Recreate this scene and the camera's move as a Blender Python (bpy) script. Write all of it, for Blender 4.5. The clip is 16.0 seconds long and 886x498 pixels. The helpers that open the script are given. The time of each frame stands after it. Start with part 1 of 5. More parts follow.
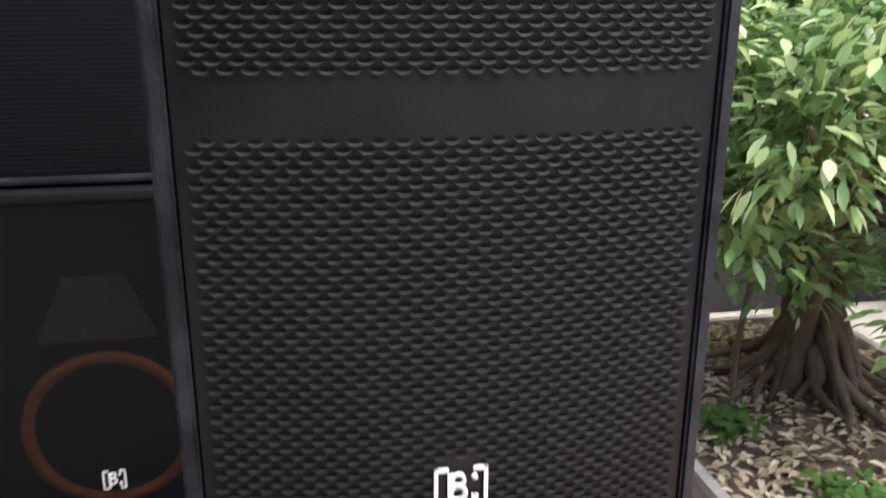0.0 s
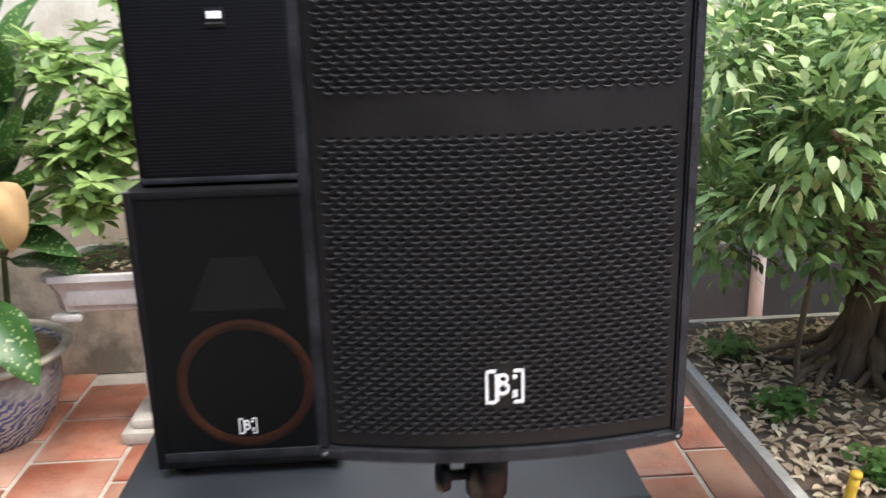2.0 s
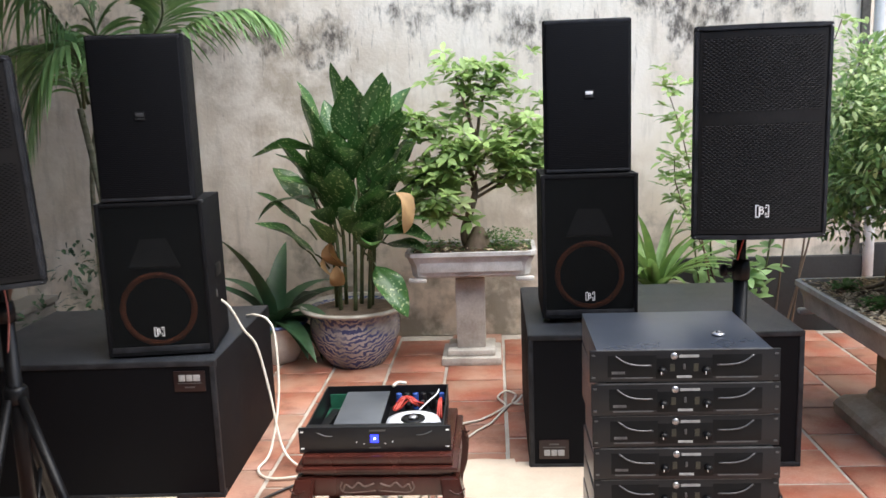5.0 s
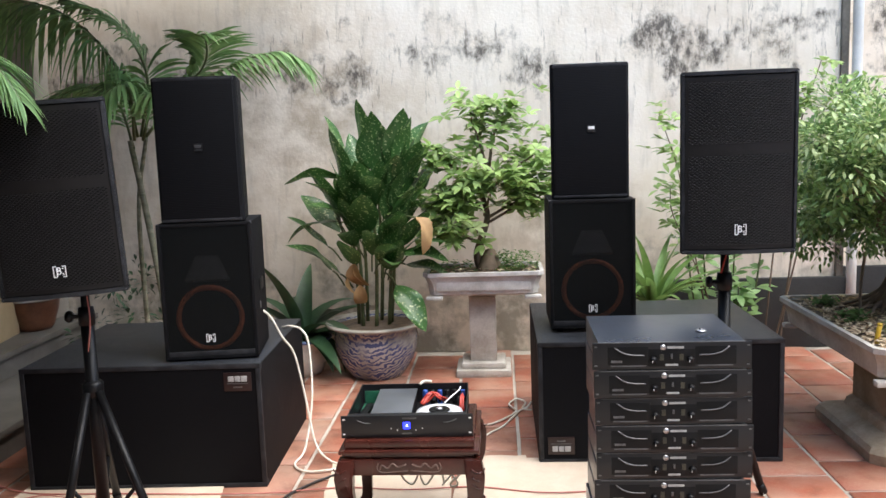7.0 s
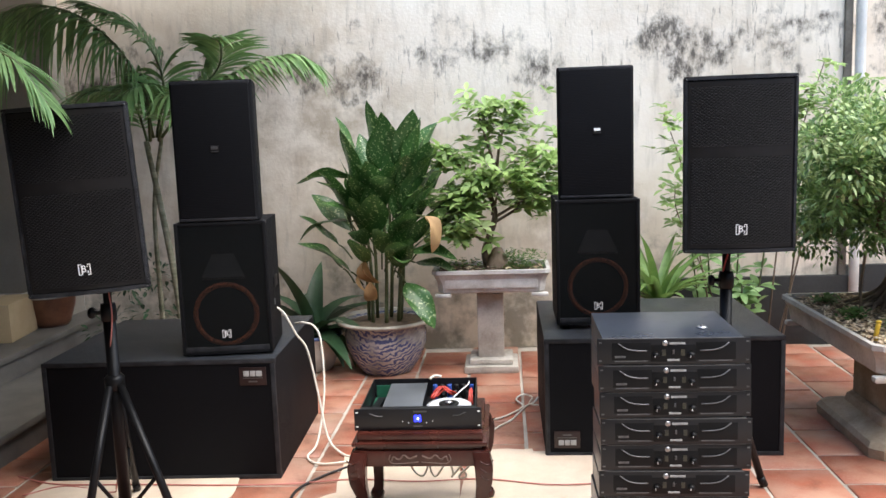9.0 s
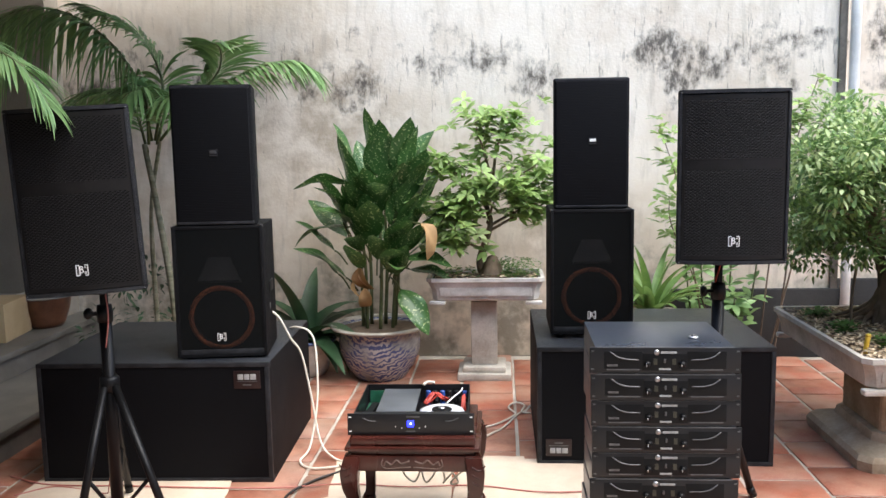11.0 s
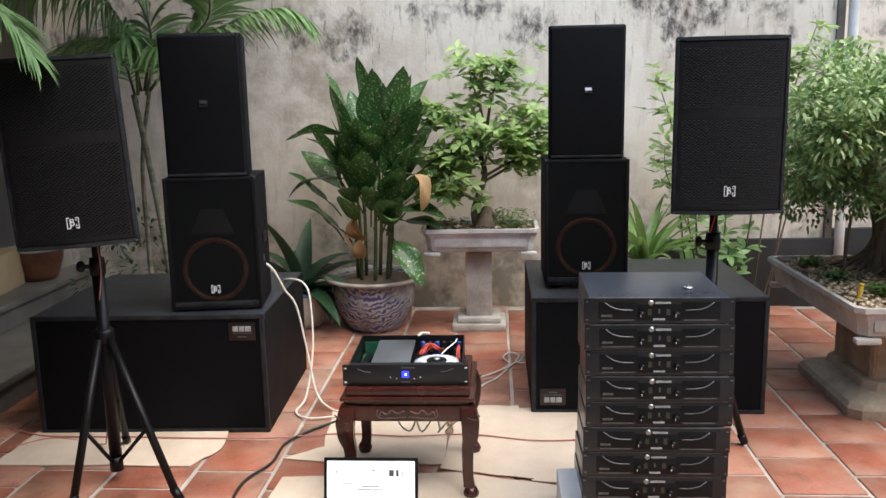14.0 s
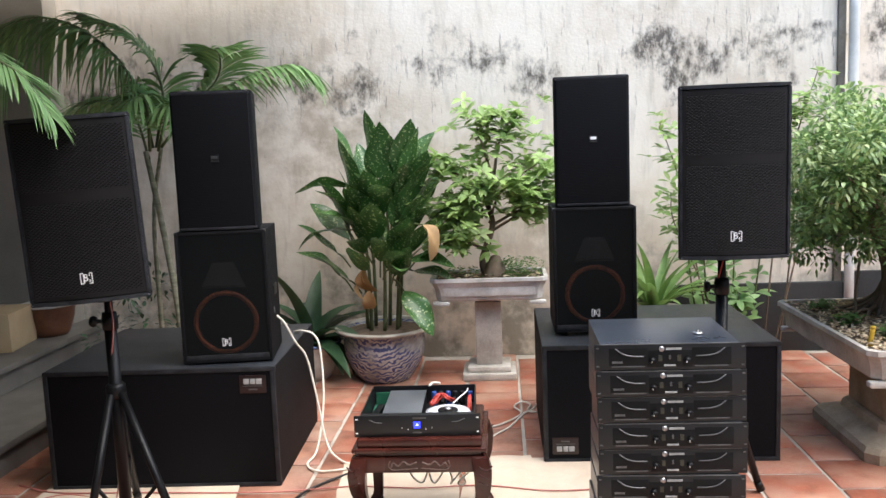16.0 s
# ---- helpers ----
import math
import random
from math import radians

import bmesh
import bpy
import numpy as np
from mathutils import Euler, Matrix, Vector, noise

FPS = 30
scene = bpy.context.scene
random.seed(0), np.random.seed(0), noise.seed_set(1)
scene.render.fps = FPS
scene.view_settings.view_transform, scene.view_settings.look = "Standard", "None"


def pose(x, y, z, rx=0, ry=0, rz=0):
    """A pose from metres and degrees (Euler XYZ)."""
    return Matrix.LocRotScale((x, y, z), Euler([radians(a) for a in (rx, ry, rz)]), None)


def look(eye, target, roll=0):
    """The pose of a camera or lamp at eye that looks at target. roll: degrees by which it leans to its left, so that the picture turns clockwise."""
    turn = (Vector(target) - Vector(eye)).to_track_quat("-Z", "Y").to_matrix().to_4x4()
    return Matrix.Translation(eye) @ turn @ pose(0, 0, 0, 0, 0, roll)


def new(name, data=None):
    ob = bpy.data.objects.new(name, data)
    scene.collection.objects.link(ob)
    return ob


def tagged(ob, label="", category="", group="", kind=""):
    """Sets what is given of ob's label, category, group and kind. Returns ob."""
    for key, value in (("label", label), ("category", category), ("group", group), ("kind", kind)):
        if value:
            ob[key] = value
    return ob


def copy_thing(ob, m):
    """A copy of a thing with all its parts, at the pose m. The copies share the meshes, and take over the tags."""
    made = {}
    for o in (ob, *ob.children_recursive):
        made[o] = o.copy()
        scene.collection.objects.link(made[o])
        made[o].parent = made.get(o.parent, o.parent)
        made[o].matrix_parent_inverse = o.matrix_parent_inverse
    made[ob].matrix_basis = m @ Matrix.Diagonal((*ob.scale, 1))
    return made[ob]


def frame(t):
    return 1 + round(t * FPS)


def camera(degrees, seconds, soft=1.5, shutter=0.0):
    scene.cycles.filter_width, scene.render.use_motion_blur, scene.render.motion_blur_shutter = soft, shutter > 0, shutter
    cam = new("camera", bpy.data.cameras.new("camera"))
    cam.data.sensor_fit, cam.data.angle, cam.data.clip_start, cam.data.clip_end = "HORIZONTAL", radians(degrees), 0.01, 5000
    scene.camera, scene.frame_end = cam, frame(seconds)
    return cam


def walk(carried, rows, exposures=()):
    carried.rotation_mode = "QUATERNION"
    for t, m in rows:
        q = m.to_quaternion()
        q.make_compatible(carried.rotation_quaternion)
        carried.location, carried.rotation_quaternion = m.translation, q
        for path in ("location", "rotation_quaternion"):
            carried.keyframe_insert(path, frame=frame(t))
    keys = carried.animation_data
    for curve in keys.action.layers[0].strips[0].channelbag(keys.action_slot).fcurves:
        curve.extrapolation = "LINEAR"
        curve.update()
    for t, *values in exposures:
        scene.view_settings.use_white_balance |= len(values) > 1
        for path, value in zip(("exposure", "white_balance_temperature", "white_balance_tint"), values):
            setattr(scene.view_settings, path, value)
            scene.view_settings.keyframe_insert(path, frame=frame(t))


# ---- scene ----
cam = camera(55.9, 16.0, 1.5, 0.5)
PATH = [
    (0, (0.014, 0.135, 1.547), (0.367, 2.013, 0.957), 0.1),
    (0.5, (0.049, 0.054, 1.525), (0.269, 1.933, 0.875), -0.8),
    (1, (0.072, 0.023, 1.543), (0.233, 1.911, 0.901), -1.7),
    (1.5, (0.072, -0.002, 1.556), (0.195, 1.903, 0.96), -1.7),
    (2, (0.025, -0.142, 1.574), (0.128, 1.777, 1.021), -1.6),
    (2.5, (-0.14, -0.423, 1.542), (-0.066, 1.51, 1.032), -1.3),
    (3, (-0.251, -0.769, 1.521), (-0.365, 1.159, 1.003), -1.0),
    (3.5, (-0.363, -1.093, 1.498), (-0.627, 0.816, 0.965), -1.0),
    (4, (-0.533, -1.411, 1.48), (-0.833, 0.501, 0.976), -2.2),
    (4.5, (-0.598, -1.748, 1.488), (-0.881, 0.178, 1.031), -2.9),
    (5, (-0.717, -2.024, 1.542), (-0.847, -0.057, 1.205), -2.1),
    (7.5, (-0.765, -2.488, 1.55), (-0.902, -0.51, 1.288), -2.0),
    (8, (-0.766, -2.499, 1.552), (-0.9, -0.522, 1.28), -1.9),
    (8.5, (-0.767, -2.526, 1.558), (-0.918, -0.552, 1.28), -2.0),
    (9, (-0.769, -2.574, 1.569), (-0.921, -0.598, 1.301), -2.0),
    (11.5, (-0.771, -2.604, 1.568), (-0.908, -0.624, 1.319), -0.9),
    (12, (-0.771, -2.6, 1.568), (-0.9, -0.624, 1.287), -1.2),
    (12.5, (-0.771, -2.602, 1.568), (-0.896, -0.629, 1.262), -1.3),
    (13, (-0.77, -2.588, 1.566), (-0.891, -0.623, 1.216), -1.0),
    (13.5, (-0.77, -2.585, 1.566), (-0.893, -0.625, 1.187), -1.0),
    (14, (-0.77, -2.585, 1.566), (-0.897, -0.623, 1.201), -1.2),
    (14.5, (-0.77, -2.59, 1.566), (-0.896, -0.62, 1.245), -1.4),
    (15, (-0.77, -2.596, 1.567), (-0.883, -0.618, 1.291), -1.6),
    (15.5, (-0.771, -2.599, 1.568), (-0.895, -0.619, 1.316), -2.0),
    (16, (-0.771, -2.608, 1.569), (-0.916, -0.629, 1.322), -2.2),
]
walk(cam, [(t, look(eye, target, roll)) for t, eye, target, roll in PATH], [(0.0, 2.4, 6850, 8), (1.8, 2.3, 6850, 8), (3.0, 2.05, 6700, 8), (4.5, 1.83, 6680, 8), (9.0, 1.83, 6680, 8), (11.5, 1.88, 6680, 8), (12.5, 1.82, 6700, 8), (13.1, 1.60, 6720, 8), (13.6, 1.48, 6720, 8), (14.0, 1.48, 6720, 8), (14.5, 1.62, 6710, 8), (15.0, 1.83, 6690, 8), (16.0, 1.83, 6680, 8)])

# ---- world and light: an overcast sky over a walled courtyard ----
world = bpy.data.worlds.new("sky")
scene.world = world
world.use_nodes = True
wn = world.node_tree
sky = wn.nodes.new("ShaderNodeTexSky")
sky.sky_type, sky.sun_disc = "NISHITA", False
sky.sun_elevation, sky.sun_rotation = radians(64), radians(120)
wn.links.new(sky.outputs[0], wn.nodes["Background"].inputs[0])
wn.nodes["Background"].inputs[1].default_value = 0.15
sun_data = bpy.data.lights.new("sun", "SUN")
sun_data.energy, sun_data.angle, sun_data.color = 1.75, radians(60), (1.0, 0.95, 0.88)
sun = new("sun", sun_data)
sun.matrix_world = look((2.9, -1.7, 7.0), (0, 0, 0))


# ---- materials ----
def shader(name):
    m = bpy.data.materials.new(name)
    m.use_nodes = True
    return m, m.node_tree, m.node_tree.nodes["Principled BSDF"]


def noise_node(nt, scale, detail=6.0, stretch=None, rough=0.55, offset=(0, 0, 0)):
    co = nt.nodes.new("ShaderNodeTexCoord")
    mp = nt.nodes.new("ShaderNodeMapping")
    mp.inputs["Location"].default_value = offset
    if stretch:
        mp.inputs["Scale"].default_value = stretch
    n = nt.nodes.new("ShaderNodeTexNoise")
    n.inputs["Scale"].default_value, n.inputs["Detail"].default_value = scale, detail
    n.inputs["Roughness"].default_value = rough
    nt.links.new(co.outputs["Object"], mp.inputs[0])
    nt.links.new(mp.outputs[0], n.inputs["Vector"])
    return n.outputs["Fac"]


def ramp(nt, fac, stops):
    r = nt.nodes.new("ShaderNodeValToRGB")
    els = r.color_ramp.elements
    while len(els) < len(stops):
        els.new(0.5)
    for e, (p, c) in zip(els, stops):
        e.position, e.color = p, (*c, 1) if len(c) == 3 else c
    nt.links.new(fac, r.inputs[0])
    return r.outputs[0]


def blend(nt, fac, a, b, mode="MIX"):
    x = nt.nodes.new("ShaderNodeMix")
    x.data_type, x.blend_type = "RGBA", mode
    for sock, v in ((x.inputs[0], fac), (x.inputs[6], a), (x.inputs[7], b)):
        if isinstance(v, (int, float)):
            sock.default_value = v
        elif isinstance(v, tuple):
            sock.default_value = (*v, 1)
        else:
            nt.links.new(v, sock)
    return x.outputs[2]


def calc(nt, op, a, b=0.0):
    n = nt.nodes.new("ShaderNodeMath")
    n.operation = op
    for sock, v in zip(n.inputs, (a, b)):
        if isinstance(v, (int, float)):
            sock.default_value = v
        else:
            nt.links.new(v, sock)
    return n.outputs[0]


def bump(nt, bsdf, height, strength=0.3, dist=0.01):
    b = nt.nodes.new("ShaderNodeBump")
    b.inputs["Strength"].default_value, b.inputs["Distance"].default_value = strength, dist
    nt.links.new(height, b.inputs["Height"])
    nt.links.new(b.outputs[0], bsdf.inputs["Normal"])


def surface(name, dark, light, scale=8.0, rough=0.6, metal=0.0, grain=120.0, relief=0.15, spread=(0.35, 0.65), rough_var=0.12, stretch=None, random=0.0):
    """Two-scale varied surface: broad patches and fine grain."""
    m, nt, b = shader(name)
    big = noise_node(nt, scale, 5, stretch)
    fine = noise_node(nt, grain, 3, stretch)
    col = ramp(nt, big, [(spread[0], dark), (spread[1], light)])
    col = blend(nt, 0.25, col, ramp(nt, fine, [(0.3, dark), (0.7, light)]))
    if random:
        info = nt.nodes.new("ShaderNodeObjectInfo")
        v = calc(nt, "ADD", calc(nt, "MULTIPLY", info.outputs["Random"], random), 1 - random / 2)
        h = nt.nodes.new("ShaderNodeHueSaturation")
        nt.links.new(v, h.inputs["Value"])
        nt.links.new(col, h.inputs["Color"])
        col = h.outputs[0]
    nt.links.new(col, b.inputs["Base Color"])
    r = calc(nt, "ADD", calc(nt, "MULTIPLY", big, rough_var * 2), rough - rough_var)
    nt.links.new(r, b.inputs["Roughness"])
    b.inputs["Metallic"].default_value = metal
    if relief:
        bump(nt, b, fine, relief, 0.004)
    return m


def leaf_material(name, dark, light, spots=None, rough=0.4, trans=0.25):
    """Leaf: varied green per leaf, slight light through it, cream flecks if asked."""
    m, nt, b = shader(name)
    geo = nt.nodes.new("ShaderNodeNewGeometry")
    col = ramp(nt, geo.outputs["Random Per Island"], [(0.0, dark), (0.65, light), (1.0, tuple(min(1, c * 1.5) for c in light))])
    col = blend(nt, 0.5, col, ramp(nt, noise_node(nt, 14, 3), [(0.35, dark), (0.7, light)]))
    if spots:
        s = noise_node(nt, 60, 2, None, 0.5)
        area = noise_node(nt, 9, 2)
        mask = ramp(nt, calc(nt, "ADD", s, calc(nt, "MULTIPLY", area, 0.35)), [(0.775, (0, 0, 0)), (0.815, (1, 1, 1))])
        col = blend(nt, mask, col, spots)
    nt.links.new(col, b.inputs["Base Color"])
    b.inputs["Roughness"].default_value = rough
    tr = nt.nodes.new("ShaderNodeBsdfTranslucent")
    nt.links.new(col, tr.inputs[0])
    mx = nt.nodes.new("ShaderNodeMixShader")
    mx.inputs[0].default_value = trans
    nt.links.new(b.outputs[0], mx.inputs[1])
    nt.links.new(tr.outputs[0], mx.inputs[2])
    nt.links.new(mx.outputs[0], nt.nodes["Material Output"].inputs[0])
    bump(nt, b, noise_node(nt, 40, 2), 0.2, 0.004)
    return m


def wall_material():
    """Old limewashed plaster: grey-beige, rain streaks and black mould patches."""
    m, nt, b = shader("weathered_plaster")
    broad = noise_node(nt, 0.9, 6)
    col = ramp(nt, broad, [(0.3, (0.43, 0.360, 0.280)), (0.5, (0.67, 0.582, 0.480)), (0.68, (0.81, 0.735, 0.635))])
    patch = noise_node(nt, 4.0, 8, None, 0.65, (3, 1, 2))
    col = blend(nt, ramp(nt, patch, [(0.42, (0, 0, 0)), (0.62, (0.8, 0.8, 0.8))]), col, (0.79, 0.718, 0.625))
    streak = noise_node(nt, 6.0, 6, (3.0, 3.0, 0.45), 0.6, (7, 0, 3))
    col = blend(nt, ramp(nt, streak, [(0.52, (0, 0, 0)), (0.74, (0.36, 0.36, 0.36))]), col, (0.27, 0.235, 0.19))
    # black mould: ragged patches, strongest along the damp band under the old coping
    co = nt.nodes.new("ShaderNodeTexCoord")
    sep = nt.nodes.new("ShaderNodeSeparateXYZ")
    nt.links.new(co.outputs["Object"], sep.inputs[0])
    z = sep.outputs["Z"]
    x = sep.outputs["X"]
    middle = calc(nt, "ADD", calc(nt, "MULTIPLY", x, 0.04), 2.16)
    band = calc(nt, "SUBTRACT", 1.0, calc(nt, "MINIMUM", calc(nt, "MULTIPLY", calc(nt, "ABSOLUTE", calc(nt, "SUBTRACT", z, middle)), 1.5), 1.0))
    ragged = noise_node(nt, 2.5, 9, (1.0, 1.0, 0.9), 0.64, (1.3, 0, 4.2))
    amount = calc(nt, "ADD", calc(nt, "MULTIPLY", band, 0.26), ragged)
    mould = ramp(nt, amount, [(0.715, (0, 0, 0)), (0.80, (0.9, 0.9, 0.9))])
    fleck = ramp(nt, noise_node(nt, 17, 8, (1.0, 1.0, 0.6), 0.7), [(0.40, (0.08, 0.08, 0.08)), (0.58, (1, 1, 1))])
    col = blend(nt, blend(nt, 1.0, mould, fleck, "MULTIPLY"), col, (0.06, 0.052, 0.045))
    drip = ramp(nt, calc(nt, "ADD", calc(nt, "MULTIPLY", band, 0.12), noise_node(nt, 9, 6, (3.2, 3.2, 0.5), 0.65, (2, 5, 1))), [(0.69, (0, 0, 0)), (0.77, (0.6, 0.6, 0.6))])
    col = blend(nt, drip, col, (0.13, 0.11, 0.09))
    # green-grey algae near the ground, in its own blotches
    low = calc(nt, "SUBTRACT", 0.75, z)
    damp = ramp(nt, calc(nt, "ADD", calc(nt, "MULTIPLY", low, 0.25), noise_node(nt, 3, 8, None, 0.65, (9, 9, 9))), [(0.55, (0, 0, 0)), (0.72, (0.75, 0.75, 0.75))])
    col = blend(nt, damp, col, (0.15, 0.14, 0.105))
    nt.links.new(col, b.inputs["Base Color"])
    b.inputs["Roughness"].default_value = 0.92
    bump(nt, b, calc(nt, "ADD", patch, noise_node(nt, 45, 4)), 0.22, 0.010)
    return m


def mesh_grille(name, pitch, open_share, colour=(0.012, 0.012, 0.013)):
    """Fine punched-steel grille: staggered round holes let one see through."""
    m, nt, b = shader(name)
    co = nt.nodes.new("ShaderNodeTexCoord")
    sep = nt.nodes.new("ShaderNodeSeparateXYZ")
    nt.links.new(co.outputs["Object"], sep.inputs[0])
    k = 2 * math.pi / pitch
    sx = nt.nodes.new("ShaderNodeMath")
    sx.operation = "SINE"
    nt.links.new(calc(nt, "MULTIPLY", sep.outputs["X"], k), sx.inputs[0])
    sz = nt.nodes.new("ShaderNodeMath")
    sz.operation = "SINE"
    nt.links.new(calc(nt, "MULTIPLY", sep.outputs["Z"], k), sz.inputs[0])
    dots = calc(nt, "GREATER_THAN", calc(nt, "MULTIPLY", sx.outputs[0], sz.outputs[0]), open_share)
    b.inputs["Base Color"].default_value = (*colour, 1)
    b.inputs["Roughness"].default_value = 0.5
    tr = nt.nodes.new("ShaderNodeBsdfTransparent")
    mx = nt.nodes.new("ShaderNodeMixShader")
    nt.links.new(dots, mx.inputs[0])
    nt.links.new(b.outputs[0], mx.inputs[1])
    nt.links.new(tr.outputs[0], mx.inputs[2])
    nt.links.new(mx.outputs[0], nt.nodes["Material Output"].inputs[0])
    return m


def glow(name, colour, strength):
    m, nt, b = shader(name)
    b.inputs["Base Color"].default_value = (*colour, 1)
    b.inputs["Emission Color"].default_value = (*colour, 1)
    b.inputs["Emission Strength"].default_value = strength
    return m


def screen_material():
    """Lit laptop screen: a near-white page."""
    m, nt, b = shader("laptop_screen")
    col = ramp(nt, noise_node(nt, 5, 2), [(0.3, (0.80, 0.90, 0.97)), (0.6, (0.96, 0.98, 1.0))])
    nt.links.new(col, b.inputs["Emission Color"])
    b.inputs["Emission Strength"].default_value = 0.62
    b.inputs["Base Color"].default_value = (0.02, 0.02, 0.02, 1)
    b.inputs["Roughness"].default_value = 0.2
    return m


def glazed_blue():
    """White-glazed jar with cobalt brush scrolls."""
    m, nt, b = shader("blue_white_glaze")
    co = nt.nodes.new("ShaderNodeTexCoord")
    w = nt.nodes.new("ShaderNodeTexWave")
    w.wave_type = "RINGS"
    w.inputs["Scale"].default_value, w.inputs["Distortion"].default_value = 13, 9
    w.inputs["Detail"].default_value, w.inputs["Detail Scale"].default_value = 3, 1.6
    nt.links.new(co.outputs["Object"], w.inputs["Vector"])
    ink = ramp(nt, w.outputs["Fac"], [(0.45, (0, 0, 0)), (0.6, (1, 1, 1))])
    area = ramp(nt, noise_node(nt, 5, 3), [(0.36, (0.1, 0.1, 0.1)), (0.50, (1, 1, 1))])
    base = ramp(nt, noise_node(nt, 6, 5), [(0.35, (0.19, 0.185, 0.18)), (0.65, (0.40, 0.39, 0.38))])
    col = blend(nt, blend(nt, 1.0, ink, area, "MULTIPLY"), base, (0.055, 0.070, 0.165))
    nt.links.new(col, b.inputs["Base Color"])
    b.inputs["Roughness"].default_value = 0.22
    return m


def tile_material():
    """Fired terracotta floor tile with pale scuffs and dark stains; each tile differs."""
    m, nt, b = shader("terracotta_tile")
    info = nt.nodes.new("ShaderNodeObjectInfo")
    co = nt.nodes.new("ShaderNodeTexCoord")
    add = nt.nodes.new("ShaderNodeVectorMath")
    add.operation = "ADD"
    mul = nt.nodes.new("ShaderNodeVectorMath")
    mul.operation = "SCALE"
    mul.inputs[0].default_value = (37, 53, 11)
    nt.links.new(info.outputs["Random"], mul.inputs["Scale"])
    nt.links.new(co.outputs["Object"], add.inputs[0])
    nt.links.new(mul.outputs[0], add.inputs[1])

    def nz(scale, detail):
        n = nt.nodes.new("ShaderNodeTexNoise")
        n.inputs["Scale"].default_value, n.inputs["Detail"].default_value = scale, detail
        nt.links.new(add.outputs[0], n.inputs["Vector"])
        return n.outputs["Fac"]
    col = ramp(nt, info.outputs["Random"], [(0.0, (0.25, 0.068, 0.037)), (0.5, (0.36, 0.098, 0.054)), (1.0, (0.30, 0.094, 0.058))])
    col = blend(nt, ramp(nt, nz(4, 7), [(0.38, (0.05, 0.05, 0.05)), (0.68, (0.85, 0.85, 0.85))]), col, (0.42, 0.25, 0.175))
    col = blend(nt, ramp(nt, nz(2.2, 5), [(0.50, (0, 0, 0)), (0.72, (0.6, 0.6, 0.6))]), col, (0.30, 0.235, 0.19))
    col = blend(nt, ramp(nt, nz(7.5, 8), [(0.54, (0, 0, 0)), (0.72, (0.6, 0.6, 0.6))]), col, (0.13, 0.055, 0.035))
    col = blend(nt, ramp(nt, nz(90, 3), [(0.5, (0, 0, 0)), (0.75, (0.35, 0.35, 0.35))]), col, (0.46, 0.27, 0.19))
    nt.links.new(col, b.inputs["Base Color"])
    nt.links.new(ramp(nt, nz(9, 4), [(0.3, (0.36, 0.36, 0.36)), (0.7, (0.62, 0.62, 0.62))]), b.inputs["Roughness"])
    bump(nt, b, nz(30, 5), 0.2, 0.006)
    return m


M_WALL = wall_material()
M_TILE = tile_material()
M_GROUT = surface("grey_mortar", (0.27, 0.235, 0.20), (0.50, 0.45, 0.39), 3.5, 0.9, grain=90, relief=0.4)
M_STONE = surface("stair_granite", (0.10, 0.092, 0.082), (0.19, 0.178, 0.16), 5, 0.5, grain=220, relief=0.1)
M_CONCRETE = surface("weathered_concrete", (0.32, 0.29, 0.25), (0.58, 0.55, 0.50), 6, 0.85, grain=70, relief=0.45)
M_WHITESTONE = surface("pale_cast_stone", (0.36, 0.34, 0.32), (0.66, 0.64, 0.62), 7, 0.75, grain=90, relief=0.3)
M_OCHRE = surface("stained_cast_stone", (0.22, 0.165, 0.10), (0.47, 0.39, 0.29), 5, 0.85, grain=60, relief=0.5)
M_DADO = surface("dark_slate_plinth", (0.011, 0.012, 0.013), (0.028, 0.029, 0.031), 4, 0.7, grain=60, relief=0.3)
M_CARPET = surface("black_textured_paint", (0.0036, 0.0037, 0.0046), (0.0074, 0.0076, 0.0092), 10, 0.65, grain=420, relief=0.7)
# Lighter, bluer than the cabinet sides: sky sheen put into the base colour.
M_SUBTOPSHEEN = surface("black_speckle_sky_sheen", (0.013, 0.015, 0.019), (0.026, 0.030, 0.037), 6, 0.38, grain=380, relief=0.5)
M_EDGE = surface("worn_black_edge", (0.008, 0.008, 0.0095), (0.029, 0.030, 0.034), 22, 0.5, grain=200, relief=0.3)
M_BLACK = surface("satin_black_plastic", (0.004, 0.004, 0.0045), (0.008, 0.008, 0.009), 12, 0.4, grain=300, relief=0.1)
M_GRILLE = surface("black_steel_sheet", (0.0070, 0.0062, 0.0062), (0.0120, 0.0107, 0.0106), 14, 0.42, 0.0, grain=300, relief=0.08)
M_LIP = surface("worn_steel_lip", (0.0074, 0.0064, 0.0076), (0.0132, 0.0116, 0.0136), 30, 0.55, 0.0, grain=300, relief=0)
M_HOLE = surface("slot_shade_black", (0.003, 0.003, 0.003), (0.005, 0.005, 0.005), 30, 0.95, relief=0)
M_MESH = mesh_grille("fine_steel_mesh", 0.0042, 0.3, (0.005, 0.006, 0.0065))
M_CONE = surface("woofer_cone_paper", (0.003, 0.003, 0.0035), (0.006, 0.006, 0.007), 14, 0.8, grain=140)
M_ORANGE = surface("orange_surround", (0.22, 0.055, 0.015), (0.34, 0.095, 0.03), 14, 0.7, grain=140)
M_HORN = surface("horn_flare", (0.036, 0.036, 0.038), (0.062, 0.062, 0.065), 10, 0.45, grain=160)
M_WHITE = surface("white_print", (0.72, 0.72, 0.72), (0.84, 0.84, 0.84), 30, 0.45, relief=0)
M_SILVER = surface("brushed_silver", (0.30, 0.30, 0.31), (0.52, 0.52, 0.53), 20, 0.32, 0.8, grain=200, relief=0.05)
